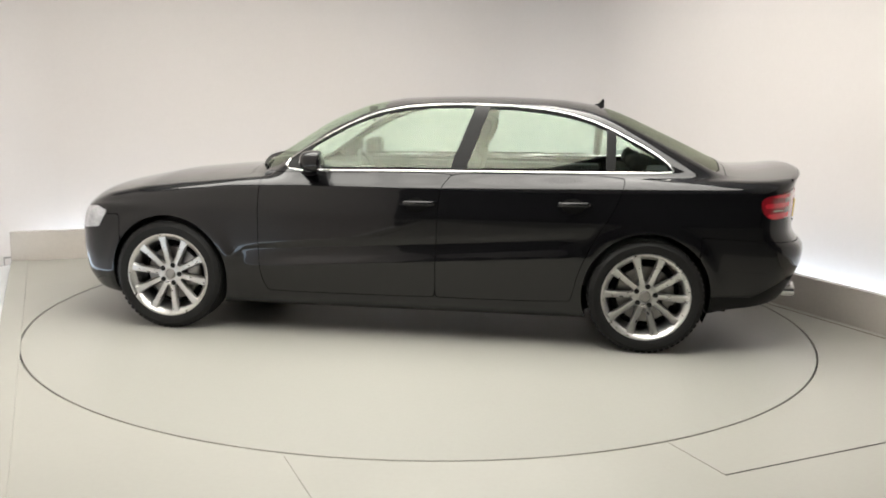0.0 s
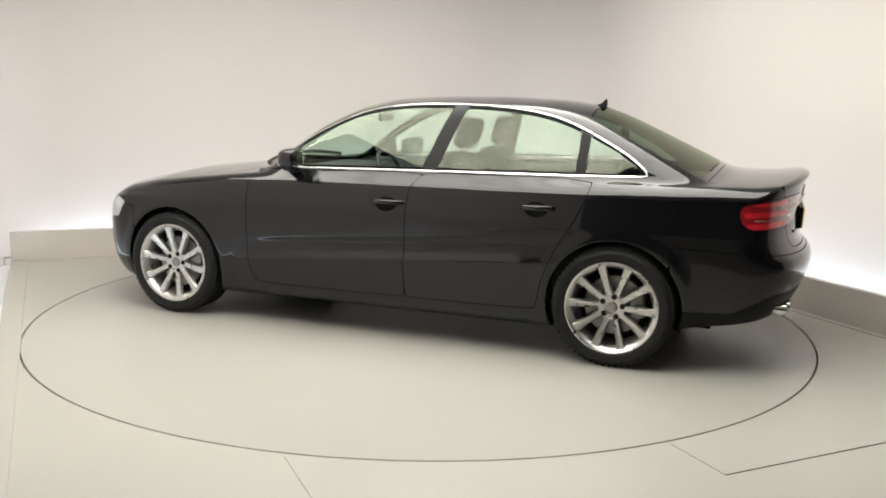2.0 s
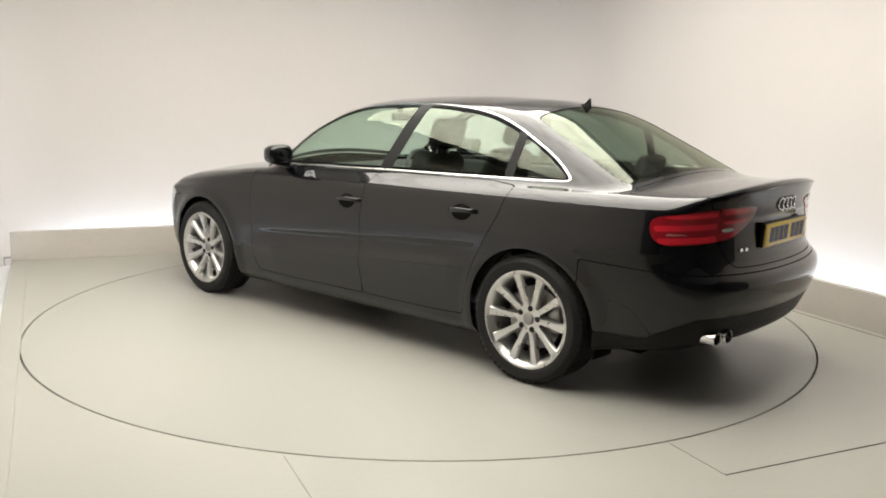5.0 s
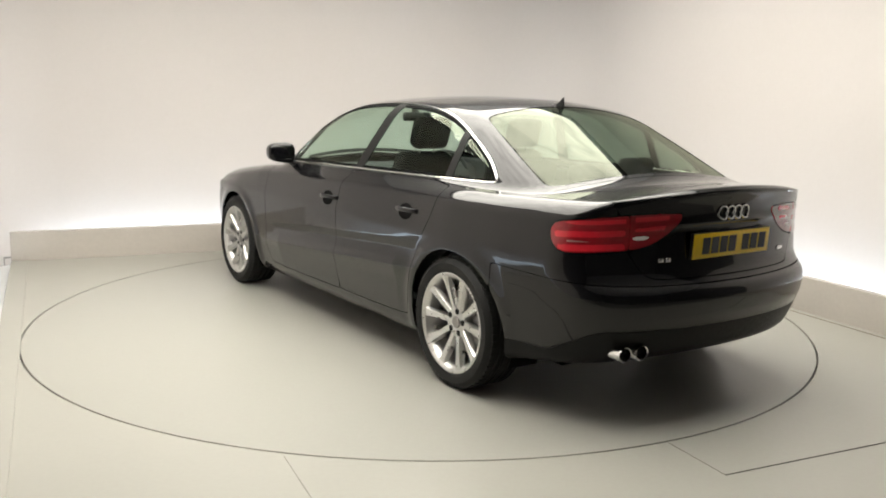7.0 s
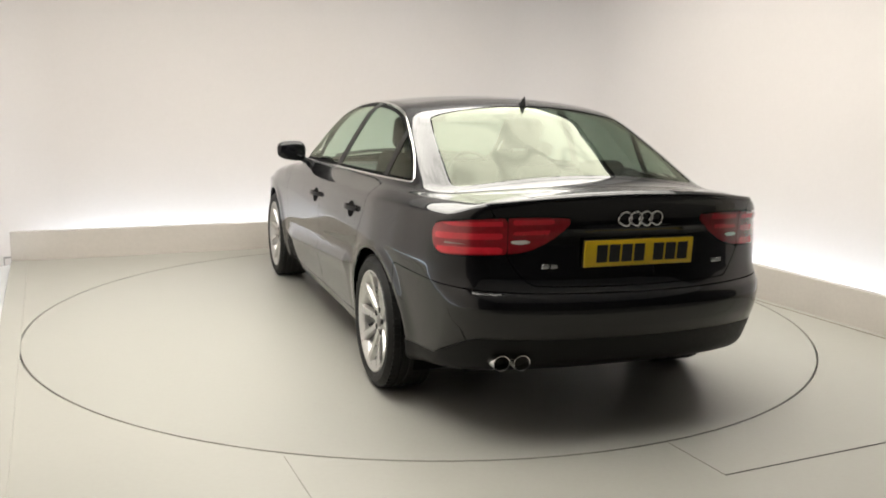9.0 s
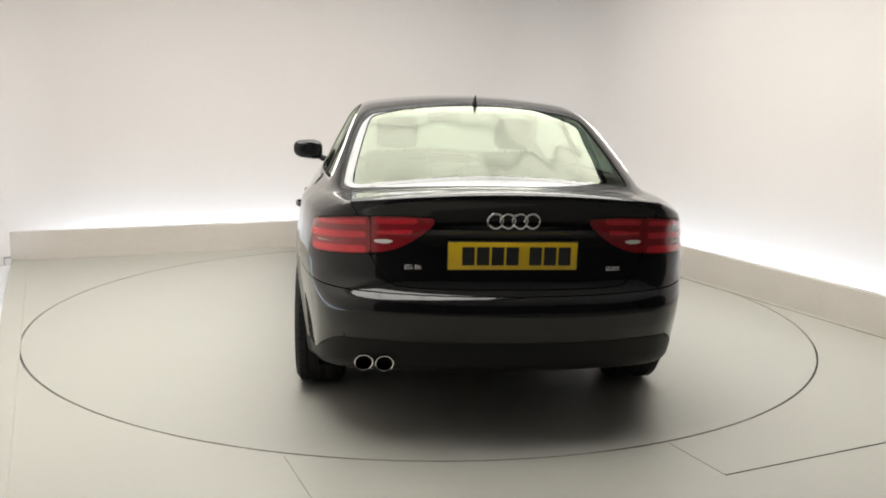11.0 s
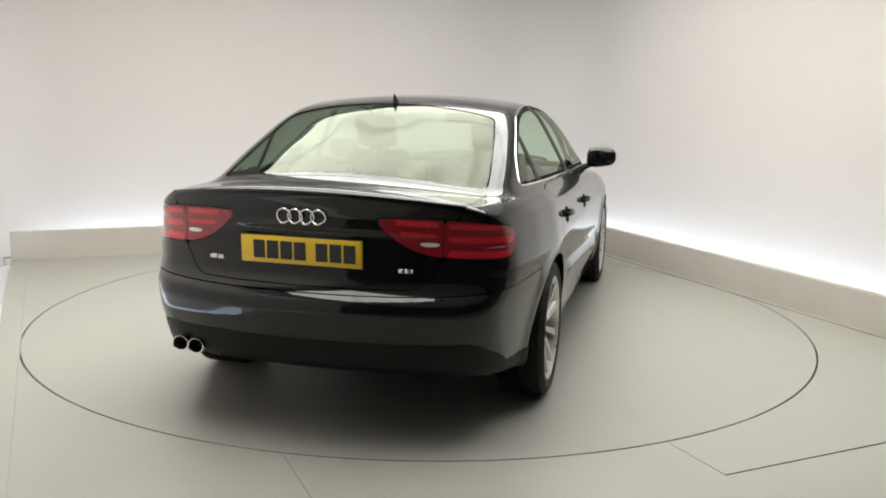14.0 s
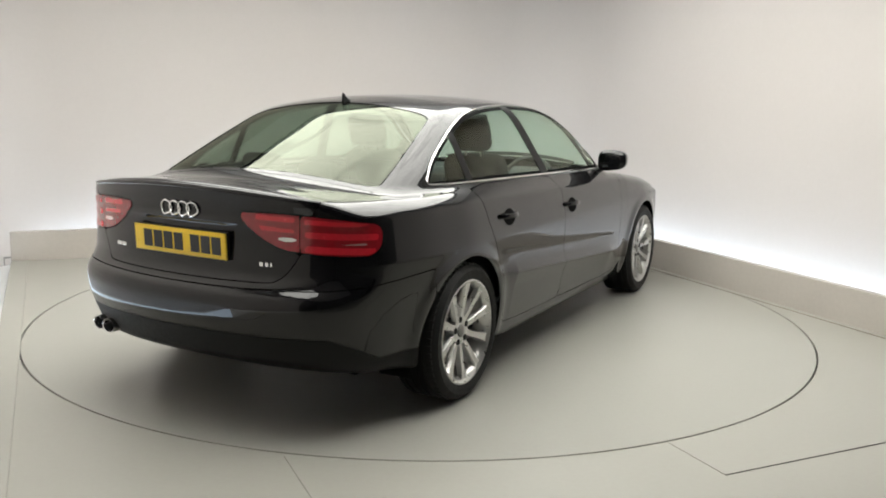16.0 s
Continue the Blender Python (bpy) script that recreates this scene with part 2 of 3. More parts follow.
    for a in ((sx0 - 0.08, sx0, sy0 - 0.08, sy1 + 0.08), (sx1, sx1 + 0.08, sy0 - 0.08, sy1 + 0.08), (sx0, sx1, sy0 - 0.08, sy0), (sx0, sx1, sy1, sy1 + 0.08)):
        box(bm, *a, -0.25, -0.001)
    part("frame", bm, DARKWALL, lamp)
    bm = bmesh.new()
    box(bm, sx0 + 0.002, sx1 - 0.002, sy0 + 0.002, sy1 - 0.002, -0.2, -0.18)
    part("diffuser", bm, SOFTBOX, lamp, "glowing warm white diffuser")


booth()


def turntable():
    v, f = lathe([(R - 0.0080, 0.0), (R - 0.0065, -0.002), (R - 0.0065, -0.03)], 256, "z")
    f.append(tuple(range(0, len(v), 3)))
    ob = part("turntable", bm_from(v, f), DISC)
    v, f = lathe([(R + 0.02, -0.055), (R + 0.02, -0.05), (R - 0.05, -0.05), (R - 0.05, -0.055)], 128, "z", True)
    tagged(part("turntable_pit", bm_from(v, f), SEAM), "dark pit ring under the turntable gap", "pit", kind="structure")
    return tagged(ob, "round beige turntable set flush in the floor", "turntable")


disc = turntable()


# ---------- the car: one smooth form, cut into its panels ----------
def smax(a, b, k):
    h = np.maximum(k - np.abs(a - b), 0) / k
    return np.maximum(a, b) + h * h * k * 0.25


def smin(a, b, k):
    return -smax(-a, -b, k)


GX = np.linspace(-2.6, 2.6, 2081)
GZ = np.linspace(0.0, 1.6, 641)


def curve(points, soft=0.04):
    """A table over GX through points (x, value), softened."""
    xs, vs = zip(*sorted(points))
    tab = np.interp(GX, xs, vs)
    w = np.exp(-0.5 * (np.arange(-120, 121) * 0.0025 / soft) ** 2)
    return np.convolve(np.pad(tab, 120, mode="edge"), w / w.sum(), "valid")


def at(tab, x):
    return np.interp(x, GX, tab)


HALF = curve([(2.4, 0.80), (1.95, 0.845), (1.6, 0.885), (1.4, 0.898), (0.9, 0.895), (0.0, 0.897), (-0.9, 0.902), (-1.4, 0.908), (-1.75, 0.874), (-2.0, 0.827), (-2.2, 0.764), (-2.45, 0.67)], 0.06)
DECK = curve([(2.40, 0.50), (2.25, 0.645), (2.13, 0.735), (1.95, 0.825), (1.6, 0.898), (1.3, 0.930), (1.05, 0.950), (0.8, 0.96), (0.3, 0.975), (-0.3, 0.99), (-1.0, 1.005), (-1.5, 1.018), (-1.85, 1.030), (-2.1, 1.030), (-2.2, 1.036), (-2.28, 1.048), (-2.36, 1.056), (-2.5, 1.056)], 0.03)
CROWN = curve([(2.4, 0.09), (1.9, 0.065), (1.2, 0.05), (0.6, 0.02), (-1.2, 0.02), (-1.8, 0.05), (-2.4, 0.068)], 0.1)
ROOF = curve([(1.40, 0.70), (1.06, 0.945), (0.80, 1.115), (0.575, 1.260), (0.345, 1.357), (0.117, 1.402), (-0.184, 1.418), (-0.554, 1.423), (-0.92, 1.411), (-1.138, 1.381), (-1.284, 1.335), (-1.579, 1.202), (-1.87, 1.066), (-2.2, 0.90)], 0.045)
ROOF_SLOPE = np.gradient(ROOF, GX)
CABW = curve([(1.3, 0.72), (1.0, 0.752), (0.6, 0.785), (0.0, 0.800), (-0.6, 0.798), (-1.1, 0.782), (-1.5, 0.752), (-1.85, 0.705), (-2.2, 0.64)], 0.08)
SILL = curve([(2.4, 0.22), (2.0, 0.19), (1.7, 0.175), (1.0, 0.155), (-1.0, 0.168), (-1.7, 0.215), (-1.85, 0.25), (-2.2, 0.285), (-2.5, 0.32)], 0.05)


def side_table():
    """How far the flank lies inside its widest line, over x and z: sill, rising lower crease, shoulder line."""
    tab = np.zeros((len(GX), len(GZ)))
    for i, x in enumerate(GX):
        fade = float(np.clip((0.96 - x) / 0.35, 0, 1) * np.clip((x + 1.12) / 0.22, 0, 1))
        along = 0.8 - min(max(x, -1.1), 1.0)
        low = 0.412 + 0.07 * along
        zt = 0.883 + 0.02 * (0.5 - x)
        if x > 1.0:
            zt -= (x - 1.0) * 0.12
        if x < -1.9:
            zt += (x + 1.9) * 0.05
        plain = ((0.0, -0.16), (0.15, -0.09), (0.23, -0.048), (low - 0.07, -0.020), (low - 0.012, -0.014), (low, -0.013), (low + 0.012, -0.012), (low + 0.05, -0.009), (low + 0.10, -0.006))
        lift = (0, 0, 0.004, 0.014, 0.026, 0.031, 0.026, 0.006, -0.003)
        zs = [p[0] for p in plain] + [low + 0.135, 0.74, zt - 0.012, zt + 0.012, zt + 0.09, zt + 0.2, 1.6]
        ys = [p[1] + fade * q for p, q in zip(plain, lift)] + [-0.004, 0.0, -0.026, -0.034, -0.105, -0.22, -0.9]
        tab[i] = np.interp(GZ, zs, ys)
    w = np.exp(-0.5 * (np.arange(-12, 13) * 0.0025 / 0.0065) ** 2)
    w /= w.sum()
    tab = np.apply_along_axis(lambda r: np.convolve(np.pad(r, 12, mode="edge"), w, "valid"), 1, tab)
    return tab


SIDE = side_table()


def at2(tab, x, z):
    i = np.clip((x + 2.6) / 0.0025, 0, len(GX) - 1.001)
    j = np.clip(z / 0.0025, 0, len(GZ) - 1.001)
    a, b = i.astype(int), j.astype(int)
    u, v = i - a, j - b
    return (tab[a, b] * (1 - u) + tab[a + 1, b] * u) * (1 - v) + (tab[a, b + 1] * (1 - u) + tab[a + 1, b + 1] * u) * v


REAR_Z, REAR_X = (0.0, 0.2, 0.28, 0.34, 0.42, 0.50, 0.575, 0.615, 0.645, 0.69, 0.82, 0.93, 0.985, 1.03, 1.07, 1.6), (-2.10, -2.20, -2.275, -2.315, -2.352, -2.386, -2.397, -2.388, -2.352, -2.322, -2.312, -2.316, -2.328, -2.343, -2.345, -2.2)
FRONT_Z, FRONT_X = (0.0, 0.2, 0.3, 0.45, 0.6, 0.7, 0.8, 1.6), (2.05, 2.14, 2.21, 2.238, 2.236, 2.222, 2.14, 1.9)


def upright(zs, xs, soft):
    """A table over GZ through (z, x), softened."""
    w = np.exp(-0.5 * (np.arange(-24, 25) * 0.0025 / soft) ** 2)
    return np.convolve(np.pad(np.interp(GZ, zs, xs), 24, mode="edge"), w / w.sum(), "valid")


REAR, FRONT = upright(REAR_Z, REAR_X, 0.009), upright(FRONT_Z, FRONT_X, 0.02)
AXLES = (1.404, -1.404)
HUB = 0.327


def form(x, y, z):
    """Below zero inside the car's closed body."""
    q = np.abs(y)
    w = at(HALF, x) + at2(SIDE, x, z)
    for ax in AXLES:
        r = np.hypot(x - ax, z - HUB)
        w = w + 0.011 * np.exp(-((r - 0.378) / 0.045) ** 2) * np.clip((0.75 - z) / 0.1, 0, 1)
    side = q - w
    top = (z - (at(DECK, x) - at(CROWN, x) * (y / 0.8) ** 2)) * 0.97
    low = at(SILL, x) - z
    rear = (np.interp(z, GZ, REAR) + 0.11 * (y / 0.75) ** 2 + 0.06 * (y / 0.75) ** 4) - x
    front = x - (np.interp(z, GZ, FRONT) - 0.27 * (y / 0.8) ** 2)
    a = smax(side, top, 0.05)
    a = smax(a, rear, 0.11 - 0.075 * np.clip((z - 0.88) / 0.1, 0, 1))
    a = smax(a, front, 0.12)
    a = smax(a, low, 0.05)
    cab = (q - (at(CABW, x) - (0.47 * (z - 1.0) + 0.14 * (z - 1.0) ** 2))) * 0.88
    xs = np.where(x > -0.5, x + 0.28 * y * y, x - 0.16 * y * y)
    lid = (z - (at(ROOF, xs) - 0.05 * (y / 0.6) ** 2)) / np.sqrt(1 + at(ROOF_SLOPE, xs) ** 2)
    b = smax(smax(cab, lid, 0.075), 0.90 - z, 0.02)
    return smin(a, b, 0.035)


def surface(h=0.016):
    """A mesh of the form by surface nets, drawn onto it, with its true normals."""
    xs, ys, zs = np.arange(-2.50, 2.37, h), np.arange(-0.984, 0.99, h), np.arange(0.13, 1.47, h)
    vals = np.empty((len(xs), len(ys), len(zs)), dtype=np.float32)
    yy, zz = np.meshgrid(ys, zs, indexing="ij")
    for i, x in enumerate(xs):
        vals[i] = form(np.full_like(yy, x), yy, zz)
    ins = vals < 0
    nx, ny, nz = (s - 1 for s in ins.shape)
    count = np.zeros((nx, ny, nz), dtype=np.int8)
    for d in range(8):
        count += ins[d & 1:nx + (d & 1), (d >> 1) & 1:ny + ((d >> 1) & 1), (d >> 2) & 1:nz + ((d >> 2) & 1)]
    mixed = (count > 0) & (count < 8)
    idx = -np.ones(mixed.shape, dtype=np.int64)
    cells = np.argwhere(mixed)
    idx[mixed] = np.arange(len(cells))
    acc, num = np.zeros((len(cells), 3)), np.zeros(len(cells))
    corners = [np.array((d & 1, (d >> 1) & 1, (d >> 2) & 1)) for d in range(8)]
    for a in range(8):
        for b in range(a + 1, 8):
            if abs(corners[a] - corners[b]).sum() != 1:
                continue
            va, vb = vals[tuple((cells + corners[a]).T)], vals[tuple((cells + corners[b]).T)]
            cut = (va < 0) != (vb < 0)
            t = np.where(cut, va / np.where(cut, va - vb, 1), 0)[:, None]
            acc += np.where(cut[:, None], corners[a] + t * (corners[b] - corners[a]), 0)
            num += cut
    v = (cells + acc / num[:, None]) * h + np.array((xs[0], ys[0], zs[0]))
    quads = []
    for ax in range(3):
        step = [0, 0, 0]
        step[ax] = 1
        o = [k for k in range(3) if k != ax]
        a = ins[:-1 if ax == 0 else None, :-1 if ax == 1 else None, :-1 if ax == 2 else None]
        b = ins[step[0]:, step[1]:, step[2]:]
        e = np.argwhere(a != b)
        e = e[(e[:, o[0]] > 0) & (e[:, o[1]] > 0) & (e[:, o[0]] < mixed.shape[o[0]]) & (e[:, o[1]] < mixed.shape[o[1]])]
        flip = a[tuple(e.T)]
        if ax == 1:
            flip = ~flip
        ring = []
        for d0, d1 in ((-1, -1), (0, -1), (0, 0), (-1, 0)):
            c = e.copy()
            c[:, o[0]] += d0
            c[:, o[1]] += d1
            ring.append(idx[tuple(c.T)])
        f = np.stack(ring, 1)
        f[~flip] = f[~flip][:, ::-1]
        quads.append(f)
    f = np.concatenate(quads)
    f = f[(f >= 0).all(1)]
    for _ in range(3):
        val, g = form(*v.T), grad(v)
        v = v - (val / np.maximum((g * g).sum(1), 0.05))[:, None] * g * 0.9
    g = grad(v, 0.006)
    return v, g / np.linalg.norm(g, axis=1)[:, None], f


def grad(v, e=0.003):
    out = np.empty_like(v)
    for k in range(3):
        d = np.zeros(3)
        d[k] = e
        out[:, k] = (form(*(v + d).T) - form(*(v - d).T)) / (2 * e)
    return out


def rounded(points, times=2):
    p = np.array(points, float)
    for _ in range(times):
        nxt = np.roll(p, -1, axis=0)
        p = np.stack((p * 0.75 + nxt * 0.25, p * 0.25 + nxt * 0.75), 1).reshape(-1, 2)
    return p


def region(points, u, v):
    """Signed distance to a closed outline, below zero inside."""
    best, inside = np.full(len(u), 1e9), np.zeros(len(u), bool)
    for (ax, ay), (bx, by) in zip(points, np.roll(points, -1, axis=0)):
        dx, dy = bx - ax, by - ay
        t = np.clip(((u - ax) * dx + (v - ay) * dy) / max(dx * dx + dy * dy, 1e-12), 0, 1)
        best = np.minimum(best, (u - ax - t * dx) ** 2 + (v - ay - t * dy) ** 2)
        inside ^= ((ay > v) != (by > v)) & (u < dx * (v - ay) / (by - ay if by != ay else 1e-12) + ax)
    return np.where(inside, -1, 1) * np.sqrt(best)


SV, SN, SF = surface()


def cut_panel(name, field, mat, parent, label="", lift=0.0, thick=0.012):
    """The part of the car's surface where field is below zero, with its edges turned inwards."""
    inside = field < 0
    n_in = inside[SF].sum(1)
    full, cross = SF[n_in == 4], SF[(n_in > 0) & (n_in < 4)]
    pts, nrm, faces = [], [], [tuple(f) for f in full]
    extra = {}
    base = len(SV)
    for f in cross:
        poly = []
        for k in range(4):
            a, b = int(f[k]), int(f[(k + 1) % 4])
            if inside[a]:
                poly.append(a)
            if inside[a] != inside[b]:
                key = (a, b) if a < b else (b, a)
                if key not in extra:
                    t = field[key[0]] / (field[key[0]] - field[key[1]])
                    extra[key] = base + len(pts)
                    pts.append(SV[key[0]] * (1 - t) + SV[key[1]] * t)
                    nrm.append(SN[key[0]] * (1 - t) + SN[key[1]] * t)
                poly.append(extra[key])
        if len(poly) >= 3:
            faces.append(tuple(poly))
    if not faces:
        return None
    allv = np.concatenate((SV, np.array(pts).reshape(-1, 3)))
    alln = np.concatenate((SN, np.array(nrm).reshape(-1, 3)))
    used = np.unique(np.concatenate([np.array(f) for f in faces]))
    remap = -np.ones(len(allv), dtype=np.int64)
    remap[used] = np.arange(len(used))
    v, nn = allv[used], alln[used]
    nn = nn / np.linalg.norm(nn, axis=1)[:, None]
    faces = [tuple(int(remap[i]) for i in f) for f in faces]
    v = v + nn * lift
    edges = {}
    for f in faces:
        for a, b in zip(f, f[1:] + f[:1]):
            edges[(a, b)] = 1
    rim = [(a, b) for a, b in edges if (b, a) not in edges]
    verts, norms = list(v), list(nn)
    if thick:
        twin = {}
        for a, b in rim:
            for q in (a, b):
                if q not in twin:
                    twin[q] = len(verts)
                    verts += [v[q], v[q] - nn[q] * thick]
                    norms += [np.zeros(3), np.zeros(3)]
            faces.append((twin[b], twin[a], twin[a] + 1, twin[b] + 1))
    ob = link_mesh(name, verts, faces, mat, parent, label, smooth=True)
    ob.data.normals_split_custom_set_from_vertices([tuple(n) for n in norms])
    return ob


def on_side(x, z, sign=1, out=0.0):
    """The point of the flank at (x, z), found by halving, pushed out by a distance."""
    a, b = 0.3, 1.1
    for _ in range(40):
        m = (a + b) / 2
        if form(np.array([x]), np.array([m]), np.array([z]))[0] < 0:
            a = m
        else:
            b = m
    p = np.array([[x, a, z]])
    g = grad(p, 0.006)[0]
    g /= np.linalg.norm(g)
    p = p[0] + g * out
    return Vector((p[0], sign * p[1], p[2])), Vector((g[0], sign * g[1], g[2]))


def on_rear(y, z, out=0.0):
    a, b = -2.0, -2.6
    for _ in range(40):
        m = (a + b) / 2
        if form(np.array([m]), np.array([y]), np.array([z]))[0] < 0:
            a = m
        else:
            b = m
    p = np.array([[a, y, z]])
    g = grad(p, 0.006)[0]
    g /= np.linalg.norm(g)
    return Vector(p[0] + g * out), Vector(g)


def strip(points, normals, width, height, closed=False):
    """A slim bar with rounded top along points that lie on a surface."""
    bm = bmesh.new()
    rows = []
    k = len(points)
    for i, (p, n) in enumerate(zip(points, normals)):
        a, b = points[i - 1 if (i or closed) else 0], points[(i + 1) % k if closed else min(i + 1, k - 1)]
        t = (b - a).normalized()
        s = n.cross(t).normalized()
        rows.append([bm.verts.new(p + s * width * u + n * height * v) for u, v in ((-0.5, -0.6), (-0.5, 0.5), (-0.3, 0.9), (0.0, 1.0), (0.3, 0.9), (0.5, 0.5), (0.5, -0.6))])
    for i in range(k if closed else k - 1):
        a, b = rows[i], rows[(i + 1) % k]
        for j in range(6):
            bm.faces.new((a[j], a[j + 1], b[j + 1], b[j]))
    if not closed:
        bm.faces.new(rows[0])
        bm.faces.new(rows[-1][::-1])
    return bm


car = tagged(new("car"), "shiny black four-door saloon car parked on the turntable", "car")

WINDOW = [(0.80, 0.965), (0.3, 0.982), (-0.28, 0.995), (-1.0, 1.008), (-1.50, 1.016), (-1.535, 1.022), (-1.525, 1.045), (-1.44, 1.115), (-1.304, 1.190), (-1.107, 1.285), (-0.912, 1.340), (-0.652, 1.368), (-0.357, 1.376), (-0.125, 1.368), (0.076, 1.346), (0.278, 1.286), (0.552, 1.136)]


def car_body():
    x, y, z = SV.T
    q = np.abs(y)
    gap = 0.0019
    upper = np.maximum(0.45 - q, 0.94 - z)
    win = np.maximum(region(rounded(WINDOW, 2), x, z), upper)
    wheels = np.minimum(np.hypot(x - AXLES[0], z - HUB), np.hypot(x - AXLES[1], z - HUB)) - 0.360
    wheels = np.maximum(wheels, 0.55 - q)
    screen = region(rounded([(1.0, 0.0), (0.965, 0.4), (0.83, 0.64), (0.74, 0.66), (0.16, 0.535), (0.17, 0.45), (0.2, 0.0), (0.17, -0.45), (0.16, -0.535), (0.74, -0.66), (0.83, -0.64), (0.965, -0.4)], 2), x, y)
    screen = np.maximum(screen, 0.9 - z)
    back = region(rounded([(-1.15, 0.0), (-1.165, 0.44), (-1.185, 0.525), (-1.23, 0.55), (-1.73, 0.635), (-1.80, 0.625), (-1.84, 0.4), (-1.865, 0.0), (-1.84, -0.4), (-1.80, -0.625), (-1.73, -0.635), (-1.23, -0.55), (-1.185, -0.525), (-1.165, -0.44)], 2), x, y)
    back = np.maximum(back, 0.98 - z)
    bonnet = region(rounded([(1.06, 0.0), (1.0, 0.5), (0.94, 0.70), (1.3, 0.735), (1.8, 0.69), (2.1, 0.52), (2.19, 0.0), (2.1, -0.52), (1.8, -0.69), (1.3, -0.735), (0.94, -0.70), (1.0, -0.5)], 2), x, y)
    bonnet = np.maximum(bonnet, 0.6 - z)
    lid = region(rounded([(0.66, 1.4), (0.655, 1.0), (0.615, 0.955), (0.60, 0.86), (0.555, 0.76), (0.49, 0.672), (0.42, 0.66), (-0.42, 0.66), (-0.49, 0.672), (-0.555, 0.76), (-0.60, 0.86), (-0.615, 0.955), (-0.655, 1.0), (-0.66, 1.4)], 2), y, z)
    lid = np.maximum(lid, x + 1.885 - 0.12 * y * y)
    # tail lamps, in a coordinate that runs round the corner
    s = q + (x + 2.305) * 0.95
    lamp_line = rounded([(0.34, 0.943), (0.318, 0.940), (0.325, 0.905), (0.43, 0.838), (0.53, 0.800), (0.66, 0.786), (0.94, 0.776), (1.02, 0.778), (1.075, 0.805), (1.088, 0.870), (1.055, 0.905), (0.95, 0.917), (0.77, 0.934), (0.5, 0.946)], 1)
    lamp = np.maximum(region(lamp_line, s, z), x + 1.9)
    front_door = rounded([(0.845, 0.95), (0.845, 0.42), (0.81, 0.27), (0.76, 0.255), (-0.19, 0.262), (-0.205, 0.275), (-0.207, 0.47), (-0.215, 0.88), (-0.26, 0.95), (-0.30, 0.985), (0.3, 0.972), (0.82, 0.956)], 1)
    rear_door = rounded([(-0.215, 0.88), (-0.207, 0.47), (-0.205, 0.275), (-0.22, 0.262), (-0.97, 0.272), (-0.99, 0.30), (-1.02, 0.46), (-1.10, 0.64), (-1.20, 0.80), (-1.25, 0.93), (-1.26, 0.998), (-0.6, 0.990), (-0.30, 0.985), (-0.26, 0.95)], 1)
    fd = np.maximum(region(front_door, x, z), 0.6 - q)
    rd = np.maximum(region(rear_door, x, z), 0.6 - q)
    bumper = np.maximum(np.maximum(z - 0.652 - np.clip((x + 2.1) * 0.06, -0.02, 0.03), x + 1.69), 0.335 - z)
    valance = np.maximum(z - 0.335 - 0.11 * np.clip((-2.0 - x) / 0.22, 0, 1), x + 1.70)
    nose = np.maximum(z - 0.68, 1.71 - x)
    head = region(rounded([(1.79, 0.700), (1.85, 0.728), (2.05, 0.705), (2.26, 0.665), (2.26, 0.575), (2.0, 0.575), (1.85, 0.598)], 0), x, z)
    head = np.maximum(head, 0.40 - q)
    grille = np.maximum(region(rounded([(0.42, 0.68), (0.36, 0.30), (-0.36, 0.30), (-0.42, 0.68)], 2), y, z), 2.0 - x)
    rest = np.full(len(x), -1.0)
    for a in (win, wheels, screen, back, bonnet, lid, lamp, fd, rd, bumper, valance, nose, head):
        rest = np.maximum(rest, -a + gap)
    body = cut_panel("body_shell", rest, PAINT, car, "glossy black painted body shell")
    minus = lambda a, *cuts: np.maximum.reduce([a + gap] + [-c + gap for c in cuts])
    doors = []
    for sign, half in ((1, -y), (-1, y)):
        for fld in (fd, rd):
            doors.append((sign, cut_panel("door", np.maximum(minus(fld, win), half), PAINT, car, "closed glossy black door")))
    cut_panel("bonnet", minus(bonnet, screen, head), PAINT, car)
    boot = cut_panel("boot_lid", minus(lid, lamp, back), PAINT, car)
    cut_panel("rear_bumper", minus(bumper, lid, wheels, valance), PAINT, car)
    cut_panel("valance", minus(valance, wheels), PLASTIC, car, "unpainted black lower valance")
    cut_panel("front_bumper", minus(nose, wheels, bonnet, head, grille), PAINT, car)
    cut_panel("grille", minus(grille, bonnet, head), PLASTIC, car, "black front grille")
    for sign, half in ((1, -y), (-1, y)):
        cut_panel("headlight", np.maximum(head + gap, half), HEADLENS, car, "clear headlight lens")
        inner = s - 0.63
        lo = cut_panel("tail_lamp", np.maximum(minus(lamp, -inner), half), REDLENS, car, "red tail lamp on the boot lid", 0.003)
        hi = cut_panel("tail_lamp", np.maximum(minus(lamp, inner), half), REDLENS, car, "red tail lamp round the corner", 0.003)
        # bright and deep red bands, the grey line and the pale reversing light
        def lamp_part(name, zc, half_z, s0, s1, m, holder, lb=""):
            fld = np.maximum(np.abs(z - zc + 0.03 * (s - 0.8)) - half_z, np.maximum(s0 - s, s - s1))
            cut_panel(name, np.maximum(np.maximum(fld, half), lamp + 0.005), m, holder, lb, 0.0045, 0.001)
        lamp_part("lamp_band", 0.911, 0.010, 0.655, 1.04, REDLIT, hi, "bright red band in the lamp")
        lamp_part("lamp_band", 0.860, 0.013, 0.655, 1.06, REDLIT, hi, "bright red band in the lamp")
        lamp_part("lamp_band", 0.802, 0.014, 0.655, 1.05, REDLIT, hi, "bright red band in the lamp")
        lamp_part("lamp_line", 0.832, 0.0045, 0.655, 0.99, PINKLENS, hi, "grey line in the lamp")
